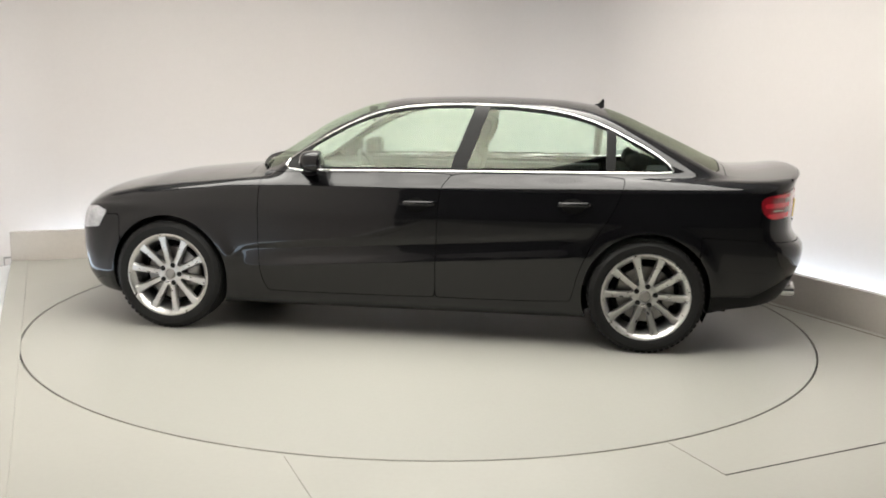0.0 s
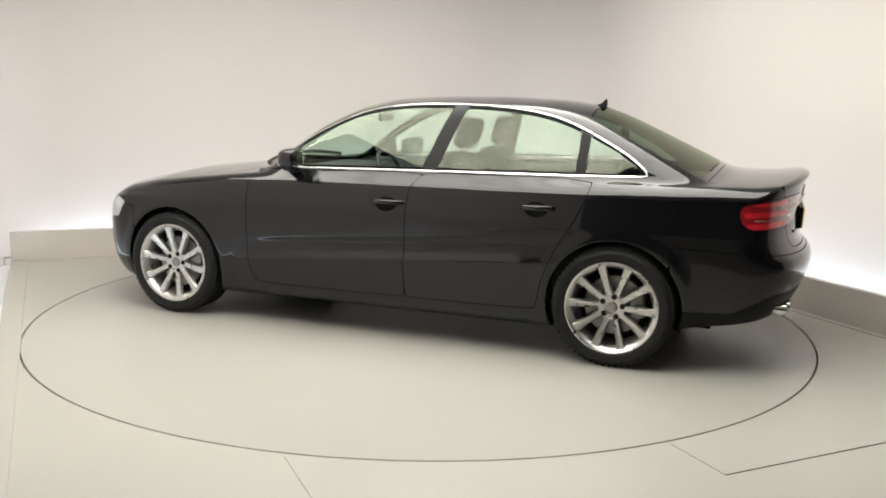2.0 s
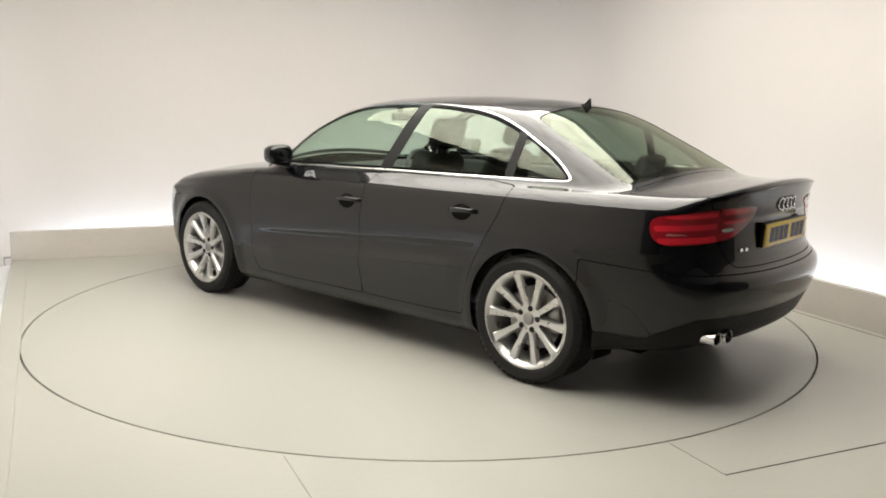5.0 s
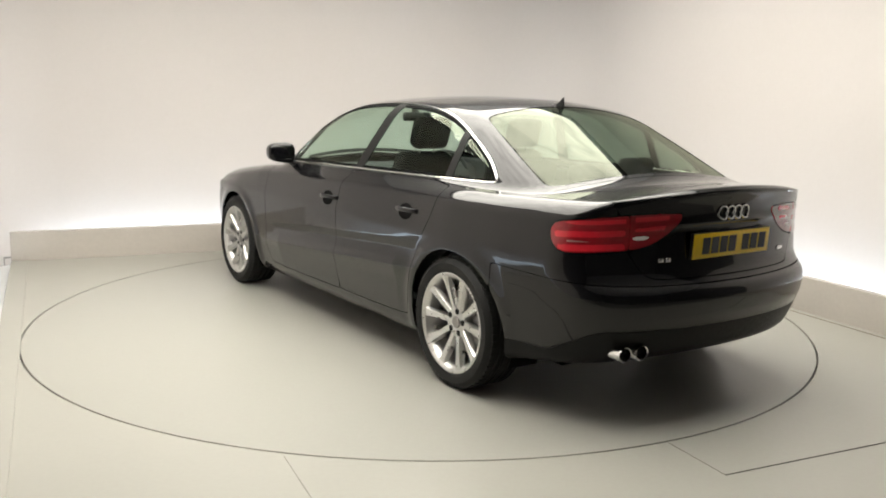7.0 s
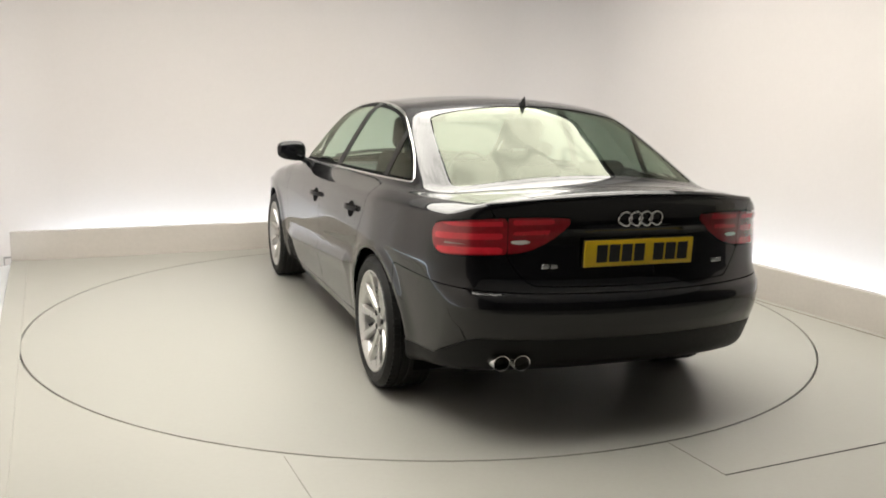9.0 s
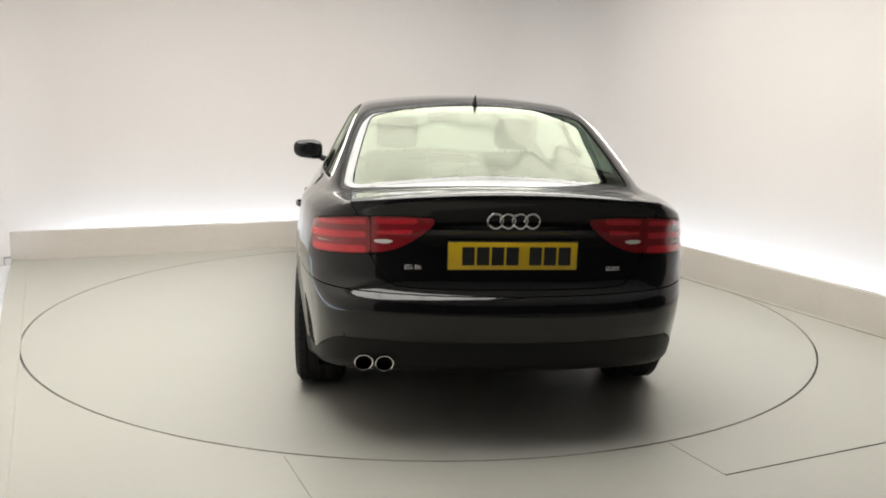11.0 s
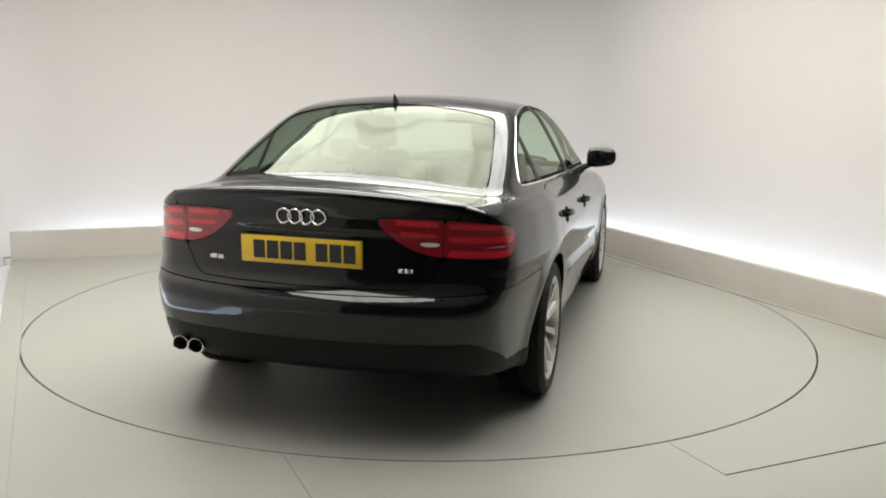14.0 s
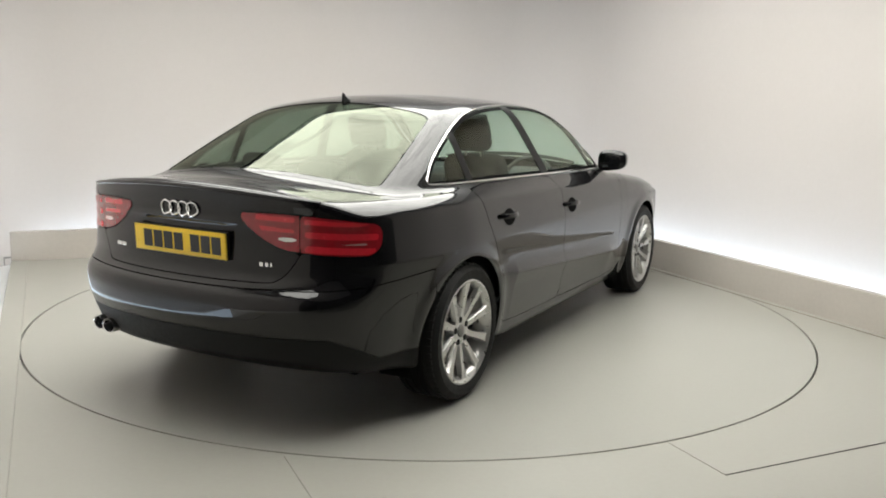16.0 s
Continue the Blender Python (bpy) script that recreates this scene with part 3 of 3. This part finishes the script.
        lamp_part("lamp_band", 0.915, 0.011, 0.40, 0.605, REDLIT, lo, "bright red band in the lamp")
        lamp_part("lamp_band", 0.872, 0.009, 0.42, 0.605, REDLIT, lo, "bright red band in the lamp")
        rev = region(rounded([(0.51, 0.851), (0.62, 0.848), (0.62, 0.831), (0.53, 0.832)], 1), s, z)
        cut_panel("reversing_light", np.maximum(np.maximum(rev, half), lamp + 0.006), CLEARLENS, lo, "pale reversing light", 0.0045, 0.001)
        # side windows
        seal = np.maximum(win + 0.006, half)
        post = lambda x0, x1: x - (x0 + (x1 - x0) * (z - 0.9) / 0.5)
        fr, rr = post(-0.232, -0.405), post(-0.325, -0.492)
        dv, qv = post(-1.150, -1.160), post(-1.205, -1.215)
        ma = post(0.60, 0.50)
        wpart = lambda name, fld, m, lb, lf=-0.005: cut_panel(name, np.maximum(seal, fld), m, car, lb, lf, 0.004)
        for ob in (wpart("side_window", np.maximum(np.maximum(fr * -1, ma), win + 0.020), GLASS, "tinted front door window"), wpart("side_window", np.maximum(np.maximum(rr, -dv), win + 0.020), GLASS, "tinted rear door window"), wpart("quarter_window", np.maximum(qv, win + 0.016), GLASS, "small tinted quarter window")):
            if ob is not None:
                ob.visible_shadow = False
        wpart("mirror_base", -ma, PLASTIC, "black corner piece at the door mirror", -0.002)
        wpart("window_seal", np.maximum(-(win + 0.020), np.maximum(ma, -fr)), LINER, "black rubber window seal", -0.003)
        wpart("window_seal", np.maximum(-(win + 0.020), np.maximum(rr, -dv)), LINER, "black rubber window seal", -0.003)
        wpart("window_seal", np.maximum(-(win + 0.016), qv), LINER, "black rubber window seal", -0.003)
        wpart("door_pillar", np.maximum(fr, -rr), PLASTIC, "black door pillar", -0.002)
        wpart("window_divider", np.maximum(dv, -qv), PLASTIC, "black window divider", -0.002)
        # bright frame round the windows
        line = rounded(WINDOW, 2)
        keep = [on_side(px, pz, sign, -0.003) for px, pz in line]
        part("window_trim", strip([k[0] for k in keep], [k[1] for k in keep], 0.0100, 0.006, True), CHROME, car, "bright chrome window surround", True)
    for name, fld, lb in (("windscreen", screen, "tinted windscreen"), ("rear_window", back, "tinted heated rear window")):
        ob = cut_panel(name, fld + 0.004, REARGLASS if name == "rear_window" else GLASS, car, lb, -0.003, 0.004)
        ob.visible_shadow = False
    # dark inner skin behind the joints
    holes = np.minimum.reduce([win, screen, back, wheels])
    cut_panel("inner_skin", -holes + 0.02, LINER, car, "dark inner skin behind the panels", -0.014, 0.0)
    return doors, boot


DOORS, BOOT = car_body()


# ---------- wheels ----------
def make_wheel():
    """A left-hand wheel about its hub, its face towards +y."""
    wheel = new("wheel")
    w = 0.118
    prof = [(0.236, -w + 0.012), (0.262, -w + 0.001), (0.292, -w), (0.312, -w + 0.012), (0.3225, -w + 0.028)]
    for c in (-0.06, -0.02, 0.02, 0.06):
        prof += [(0.3265, c - 0.008), (0.319, c - 0.005), (0.319, c + 0.005), (0.3265, c + 0.008)]
    prof += [(0.3225, w - 0.028), (0.312, w - 0.012), (0.2965, w - 0.0015), (0.294, w + 0.001), (0.290, w), (0.268, w + 0.0005), (0.262, w - 0.002), (0.248, w - 0.008), (0.236, w - 0.014)]
    v, f = lathe(prof, 96)
    bm = bm_from(v, f)
    # shoulder blocks of the tread
    for i in range(60):
        m = Matrix.Rotation(2 * math.pi * i / 60, 4, "Y")
        for y0, y1 in ((0.074, 0.098), (-0.098, -0.074)):
            box(bm, -0.0115, 0.0115, y0, y1, 0.318, 0.3262, m=m)
    part("tyre", bm, RUBBER, wheel, "black low-profile tyre", True)
    # rim: barrel and lip
    v, f = lathe([(0.205, -0.10), (0.217, 0.0), (0.228, 0.085), (0.242, 0.100), (0.2495, 0.106), (0.2495, 0.1125), (0.243, 0.114), (0.235, 0.109), (0.225, 0.098), (0.213, 0.08), (0.205, 0.0), (0.197, -0.10)], 96, close=True)
    rim = part("rim", bm_from(v, f), ALLOY, wheel, "silver ten-spoke alloy rim", True)
    # spokes
    bm = bmesh.new()
    rows = [(0.050, 0.0180, 0.073, 0.045), (0.085, 0.0158, 0.080, 0.040), (0.140, 0.0168, 0.089, 0.032), (0.195, 0.0195, 0.099, 0.022), (0.214, 0.0225, 0.1015, 0.018), (0.230, 0.0280, 0.1035, 0.014)]
    for i in range(10):
        m = Matrix.Rotation(2 * math.pi * (i + 0.25) / 10, 4, "Y")
        secs = []
        for r, hw, top, depth in rows:
            sec = [(-hw - 0.004, top - depth), (-hw, top - 0.006), (-hw * 0.78, top), (-hw * 0.2, top - 0.0015), (hw * 0.2, top - 0.0015), (hw * 0.78, top), (hw, top - 0.006), (hw + 0.004, top - depth)]
            secs.append([bm.verts.new(m @ Vector((x, y, r))) for x, y in sec])
        for a, b in zip(secs, secs[1:]):
            for j in range(8):
                bm.faces.new((a[j], a[(j + 1) % 8], b[(j + 1) % 8], b[j]))
        bm.faces.new(secs[0])
        bm.faces.new(secs[-1])
    part("spokes", bm, ALLOY, wheel, "", True)
    v, f = lathe([(0.0001, 0.072), (0.030, 0.073), (0.034, 0.075), (0.062, 0.077), (0.072, 0.074), (0.076, 0.064), (0.076, 0.02), (0.0001, 0.02)], 48)
    part("hub", bm_from(v, f), ALLOY, wheel, "", True)
    v, f = lathe([(0.0001, 0.0815), (0.022, 0.081), (0.028, 0.079), (0.030, 0.076), (0.030, 0.07)], 40)
    part("hub_cap", bm_from(v, f), STEEL, wheel, "grey hub cap", True)
    for i in range(5):
        a = 2 * math.pi * (i + 0.25) / 5 + 0.3
        v, f = lathe([(0.0001, 0.0785), (0.0075, 0.0785), (0.0125, 0.078), (0.0155, 0.077), (0.0155, 0.07)], 12)
        b = part("wheel_bolt", bm_from([(p[0] + 0.056 * math.cos(a), p[1] + 0.001, p[2] + 0.056 * math.sin(a)) for p in v], f), PLASTIC, wheel, "dark wheel bolt", True)
    v, f = lathe([(0.06, 0.018), (0.158, 0.018), (0.160, 0.016), (0.160, -0.008), (0.158, -0.01), (0.06, -0.01)], 64, close=True)
    part("brake_disc", bm_from(v, f), STEEL, wheel, "grey steel brake disc", True)
    v, f = lathe([(0.0001, -0.02), (0.19, -0.02), (0.198, -0.03), (0.198, -0.05), (0.0001, -0.05)], 48)
    part("backing_plate", bm_from(v, f), LINER, wheel)
    bm = bmesh.new()
    box(bm, -0.165, -0.085, -0.03, 0.04, -0.075, 0.075, 0.014)
    part("caliper", bm, STEEL, wheel, "", True)
    return wheel


def wheels():
    first = make_wheel()
    first.parent = car
    first.matrix_basis = pose(1.404, 0.782, HUB)
    for x, side, turn in ((-1.404, 1, 7), (1.404, -1, 16), (-1.404, -1, 25)):
        c = copy_thing(first, pose(x, 0.780 * side, HUB, 0, turn, 0 if side > 0 else 180))
        c.parent = car
    # wheel housings
    for x in AXLES:
        for side in (1, -1):
            bm = bmesh.new()
            n = 28
            rows = []
            for i in range(n + 1):
                a = radians(-25 + 230 * i / n)
                rows.append([bm.verts.new((x + r * math.cos(a), side * yy, HUB + r * math.sin(a))) for r, yy in ((0.369, 0.79), (0.374, 0.62), (0.0, 0.62))])
            for a, b in zip(rows, rows[1:]):
                bm.faces.new((a[0], b[0], b[1], a[1]))
                bm.faces.new((a[1], b[1], b[2]))
            bmesh.ops.remove_doubles(bm, verts=bm.verts, dist=0.0005)
            part("wheel_housing", bm, LINER, car, "dark wheel housing")


wheels()


# ---------- fittings on the body ----------
def door_handles():
    for sign, door in DOORS:
        co = np.array([v.co for v in door.data.vertices])
        front = co[:, 0].mean() > -0.1
        x0, x1, z = (-0.205, 0.005, 0.808) if front else (-1.085, -0.885, 0.832)
        n = 15
        pts, nor = [], []
        for i in range(n):
            u = i / (n - 1)
            x = x1 + (x0 - x1) * u
            p, g = on_side(x, z + 0.004 * u, sign, -0.010 + 0.046 * math.sin(math.pi * u) ** 0.5)
            pts.append(p)
            nor.append(g)
        part("handle", strip(pts, nor, 0.024, 0.009), PAINT, door, "black pull handle", True)
        # near-black oval laid on the flank, painting the shade of the handle's hollow
        bm = bmesh.new()
        xm = (x0 + x1) / 2 + 0.01
        mid, g = on_side(xm, z + 0.002, sign, 0.0016)
        ring0, ring1 = [], []
        for i in range(28):
            a = 2 * math.pi * i / 28
            px, pz = xm + 0.066 * math.cos(a), z - 0.006 + 0.042 * math.sin(a)
            ring0.append(bm.verts.new(on_side(px, pz, sign, 0.0012)[0]))
            ring1.append(bm.verts.new(on_side(xm + 0.05 * math.cos(a), z - 0.006 + 0.028 * math.sin(a), sign, 0.0022)[0]))
        c = bm.verts.new(mid + g * 0.0012)
        for i in range(28):
            j = (i + 1) % 28
            bm.faces.new((ring0[i], ring0[j], ring1[j], ring1[i]))
            bm.faces.new((ring1[i], ring1[j], c))
        part("handle_cup_shade", bm, LINER, door, "near-black patch for the shade in the handle cup", True)


door_handles()


def door_mirrors():
    for sign in (1, -1):
        top = new("door_mirror")
        top.parent = car
        tagged(top, "black door mirror")
        bm = bmesh.new()
        bmesh.ops.create_uvsphere(bm, u_segments=32, v_segments=20, radius=1)
        for v in bm.verts:
            x, y, z = v.co
            sq = lambda c, e: math.copysign(abs(c) ** e, c)
            x, y, z = sq(x, 0.8), sq(y, 0.62), sq(z, 0.62)
            back = x < 0
            px = 0.49 + (0.035 if back else 0.105) * x - 0.035 * (y + 1) * 0.5 * (1 if not back else 0.4)
            py = 0.930 + 0.098 * y
            pz = 1.035 + 0.064 * z * (1 - 0.12 * y) + 0.006 * y
            v.co = (px, sign * py, pz)
        part("shell", bm, PAINT, top, "", True)
        bm = bmesh.new()
        ring = []
        for i in range(36):
            a = 2 * math.pi * i / 36
            cy, cz = math.cos(a), math.sin(a)
            sq = lambda c, e: math.copysign(abs(c) ** e, c)
            py = 0.930 + 0.079 * sq(cy, 0.6)
            ring.append(bm.verts.new((0.4515, sign * py, 1.036 + 0.047 * sq(cz, 0.6))))
        bm.faces.new(ring)
        bmesh.ops.solidify(bm, geom=bm.faces[:], thickness=0.003)
        part("mirror_glass", bm, MIRROR, top, "silvered mirror glass")
        bm = bmesh.new()
        secs = []
        for t in range(7):
            u = t / 6
            cx, cy, cz = 0.52 + 0.05 * (1 - u), 0.78 + 0.10 * u, 0.955 + 0.05 * u - 0.012 * math.sin(math.pi * u)
            hx, hz = 0.055 - 0.02 * u, 0.020 + 0.006 * u
            secs.append([bm.verts.new((cx + hx * math.cos(2 * math.pi * k / 12), sign * cy, cz + hz * math.sin(2 * math.pi * k / 12))) for k in range(12)])
        for a, b in zip(secs, secs[1:]):
            for k in range(12):
                bm.faces.new((a[k], a[(k + 1) % 12], b[(k + 1) % 12], b[k]))
        bm.faces.new(secs[0])
        bm.faces.new(secs[-1])
        part("arm", bm, PLASTIC, top, "black mirror arm", True)


door_mirrors()


def rear_fittings():
    # plate: yellow, its characters as plain bars
    bm = bmesh.new()
    pz, tilt = 0.795, 3.0
    px = on_rear(0, pz)[0].x - 0.012
    m = pose(px, 0, pz, 0, -tilt, 0)
    box(bm, -0.004, 0.004, -0.26, 0.26, -0.0555, 0.0555, 0.0025, m)
    plate = part("number_plate", bm, YELLOW, BOOT, "yellow number plate with dark bars", True)
    y = 0.205
    for k, wd in enumerate((0.05, 0.05, 0.05, 0.05, 0, 0.05, 0.05, 0.05)):
        if wd:
            bm = bmesh.new()
            box(bm, -0.0055, -0.0035, y - wd, y, -0.037, 0.037, 0, m)
            part("plate_bar", bm, INK, plate)
        y -= 0.059 if wd else 0.034
    # plate recess frame and grip strip above
    bm = bmesh.new()
    box(bm, 0.003, 0.02, -0.262, 0.262, -0.058, 0.058, 0.003, m)
    part("plate_holder", bm, PLASTIC, BOOT, "black plate holder")
    # four linked rings as plain shapes
    for i in range(4):
        cy = 0.0735 - 0.049 * i
        pts, nor = [], []
        for k in range(40):
            a = 2 * math.pi * k / 40
            p, g = on_rear(cy + 0.0305 * math.cos(a), 0.934 + 0.0305 * math.sin(a), 0.004 + (0.0015 if i % 2 else 0))
            pts.append(p)
            nor.append(g)
        part("badge_ring", strip(pts, nor, 0.0075, 0.0045, True), CHROME, BOOT, "chrome ring of the boot badge", True)
    # small model letterings as plain bars
    for y0, wd, z0 in ((0.428, 0.032, 0.742), (0.388, 0.026, 0.742), (-0.395, 0.020, 0.735), (-0.419, 0.020, 0.735), (-0.443, 0.010, 0.735)):
        p, g = on_rear(y0 - wd / 2, z0)
        bm = bmesh.new()
        box(bm, -0.005, 0.004, -wd / 2, wd / 2, -0.0085, 0.0085, 0.002, Matrix.Translation(p))
        part("badge_bar", bm, CHROME, BOOT, "small chrome badge bar", True)
    # boot lip spoiler edge
    pts, nor = [], []
    for k in range(41):
        yy = -0.64 + 1.28 * k / 40
        p, g = on_rear(yy, 1.034 - 0.060 * (yy / 0.75) ** 2)
        pts.append(p)
        nor.append(Vector((-0.85, 0.0, 0.53)))
    part("boot_lip", strip(pts, nor, 0.016, 0.008), PAINT, BOOT, "", True)
    # twin exhaust tips
    for y0, back in ((0.588, -0.008), (0.505, 0.010)):
        v, f = lathe([(0.030, -2.095), (0.037, -2.195), (0.0385, -2.280), (0.0375, -2.283), (0.0335, -2.281), (0.031, -2.195), (0.029, -2.095)], 36)
        part("exhaust_tip", bm_from([(h - back, y0 + a, 0.346 + b * 0.88) for a, h, b in v], f), CHROME, car, "oval chrome exhaust tip", True)
        # black disc added across the pipe, for the shade inside it
        v, f = lathe([(0.0001, -2.165), (0.030, -2.165), (0.030, -2.155), (0.0001, -2.155)], 24)
        part("exhaust_inner_shade", bm_from([(h - back, y0 + a, 0.346 + b * 0.88) for a, h, b in v], f), LINER, car)


rear_fittings()


def roof_fittings():
    # fin antenna
    bm = bmesh.new()
    z0 = 1.372
    prof = [(-1.065, 0.0, 0.018), (-1.10, 0.010, 0.020), (-1.135, 0.022, 0.017), (-1.155, 0.044, 0.007), (-1.165, 0.053, 0.004), (-1.170, 0.040, 0.006), (-1.168, 0.0, 0.016)]
    top, lo = [], []
    for x, h, w in prof:
        top.append((bm.verts.new((x, -w * 0.45, z0 + h)), bm.verts.new((x, w * 0.45, z0 + h))))
        lo.append((bm.verts.new((x, -w, z0 - 0.01)), bm.verts.new((x, w, z0 - 0.01))))
    for i in range(len(prof) - 1):
        bm.faces.new((top[i][0], top[i + 1][0], top[i + 1][1], top[i][1]))
        bm.faces.new((lo[i][0], lo[i + 1][0], top[i + 1][0], top[i][0]))
        bm.faces.new((lo[i][1], top[i][1], top[i + 1][1], lo[i + 1][1]))
    part("antenna", bm, PLASTIC, car, "small black roof antenna fin", True)
    # wipers
    for y0, y1 in ((0.52, -0.02), (-0.02, -0.50)):
        bm = bmesh.new()
        pts = []
        for k in range(9):
            u = k / 8
            yy = y0 + (y1 - y0) * u
            xx = 0.985 - 0.28 * yy * yy
            pts.append(Vector((xx, yy, float(at(ROOF, np.array([xx + 0.28 * yy * yy]))[0]) - 0.05 * (yy / 0.6) ** 2 + 0.014)))
        part("wiper", strip(pts, [Vector((0.5, 0, 0.85))] * 9, 0.02, 0.014), PLASTIC, car, "black wiper blade")


roof_fittings()


# ---------- cabin ----------
def seat(x, y, wide):
    """One front seat: cushion, back and headrest."""
    top = new("seat")
    top.parent = car
    tagged(top, "black leather front seat")
    bm = bmesh.new()
    box(bm, x - 0.24, x + 0.26, y - wide, y + wide, 0.42, 0.58, 0.05)
    part("cushion", bm, SEAT, top, "", True)
    bm = bmesh.new()
    m = pose(x - 0.22, y, 0.55, 0, -20, 0)
    made = box(bm, -0.06, 0.07, -wide, wide, -0.05, 0.56, 0.05)
    for v in bm.verts:
        if v.co.z > 0.3:
            v.co.y *= 1 - 0.35 * (v.co.z - 0.3) / 0.26 * 0.7
    bmesh.ops.transform(bm, matrix=m, verts=bm.verts)
    part("backrest", bm, SEAT, top, "", True)
    bm = bmesh.new()
    box(bm, -0.05, 0.05, -0.125, 0.125, 0.595, 0.785, 0.042)
    bmesh.ops.transform(bm, matrix=m, verts=bm.verts)
    part("headrest", bm, SEAT, top, "black headrest", True)
    for dy in (-0.05, 0.05):
        v, f = lathe([(0.006, 0.54), (0.006, 0.62)], 10, "z")
        bm = bm_from(v, f)
        bmesh.ops.transform(bm, matrix=m @ Matrix.Translation((0, dy, 0)), verts=bm.verts)
        part("headrest_post", bm, STEEL, top)


def cabin():
    seat(0.05, 0.36, 0.24)
    seat(0.05, -0.36, 0.24)
    bm = bmesh.new()
    box(bm, -1.18, -0.70, -0.62, 0.62, 0.36, 0.56, 0.05)
    part("rear_bench", bm, SEAT, car, "black leather rear bench", True)
    bm = bmesh.new()
    box(bm, -0.06, 0.08, -0.60, 0.60, -0.05, 0.52, 0.05, pose(-1.16, 0, 0.5, 0, -24, 0))
    part("rear_backrest", bm, SEAT, car, "", True)
    for y in (0.36, 0.0, -0.36):
        bm = bmesh.new()
        box(bm, -0.04, 0.045, -0.12, 0.12, 0.0, 0.12 if y else 0.09, 0.035, pose(-1.36, y, 0.985, 0, -20, 0))
        part("rear_headrest", bm, SEAT, car, "black rear headrest", True)
    bm = bmesh.new()
    box(bm, -1.80, -1.36, -0.60, 0.60, 0.93, 0.965, 0.01)
    part("parcel_shelf", bm, CABIN, car, "dark parcel shelf")
    bm = bmesh.new()
    box(bm, 0.52, 1.0, -0.70, 0.70, 0.62, 0.925, 0.07)
    part("dashboard", bm, CABIN, car, "dark dashboard", True)
    bm = bmesh.new()
    box(bm, -0.45, 0.6, -0.10, 0.10, 0.36, 0.62, 0.03)
    part("centre_console", bm, CABIN, car, "", True)
    bm = bmesh.new()
    box(bm, -1.9, 1.7, -0.60, 0.60, 0.20, 0.235)
    part("underbody", bm, LINER, car, "dark underbody")
    bm = bmesh.new()
    box(bm, -1.0, 0.95, -0.70, 0.70, 0.26, 0.30)
    part("cabin_floor", bm, CABIN, car)
    # wheel, on the right-hand side
    v, f = [], []
    n, k = 40, 10
    for i in range(n):
        a = 2 * math.pi * i / n
        for j in range(k):
            b = 2 * math.pi * j / k
            r = 0.178 + 0.015 * math.cos(b)
            v.append((0.015 * math.sin(b), r * math.cos(a), r * math.sin(a)))
    for i in range(n):
        for j in range(k):
            f.append((i * k + j, ((i + 1) % n) * k + j, ((i + 1) % n) * k + (j + 1) % k, i * k + (j + 1) % k))
    bm = bm_from(v, f)
    box(bm, -0.02, 0.03, -0.17, 0.17, -0.03, 0.03, 0.01)
    box(bm, -0.02, 0.04, -0.07, 0.07, -0.08, 0.06, 0.02)
    bmesh.ops.transform(bm, matrix=pose(0.43, -0.36, 0.86, 0, 25, 0), verts=bm.verts)
    part("steering_wheel", bm, CABIN, car, "dark steering wheel", True)
    bm = bmesh.new()
    box(bm, 0.30, 0.325, -0.11, 0.11, 1.245, 1.305, 0.02)
    box(bm, 0.31, 0.36, -0.012, 0.012, 1.29, 1.345)
    part("cabin_mirror", bm, PLASTIC, car, "dark rear-view mirror", True)
    for sign in (1, -1):
        bm = bmesh.new()
        box(bm, -1.2, 0.85, sign * 0.715 - 0.03, sign * 0.715 + 0.03, 0.35, 0.955, 0.02)
        part("door_card", bm, CABIN, car, "dark inner door panel", True)


cabin()


# ---------- what moves ----------
def heading(t):
    u = t / 8 - 1
    return math.degrees(3.0018 - 0.1225 * t - 0.0078 * (u * u - 1) + 0.0042 * (u ** 3 - u)) - TURN


def motions():
    steps = [0.5 * k for k in range(33)]
    walk(car, [(t, pose(0, 0, 0.0, 0, 0, heading(t)) @ pose(0.0385, -0.1514, 0)) for t in steps])
    walk(disc, [(t, pose(0, 0, 0, 0, 0, heading(t) - heading(0))) for t in steps])


motions()
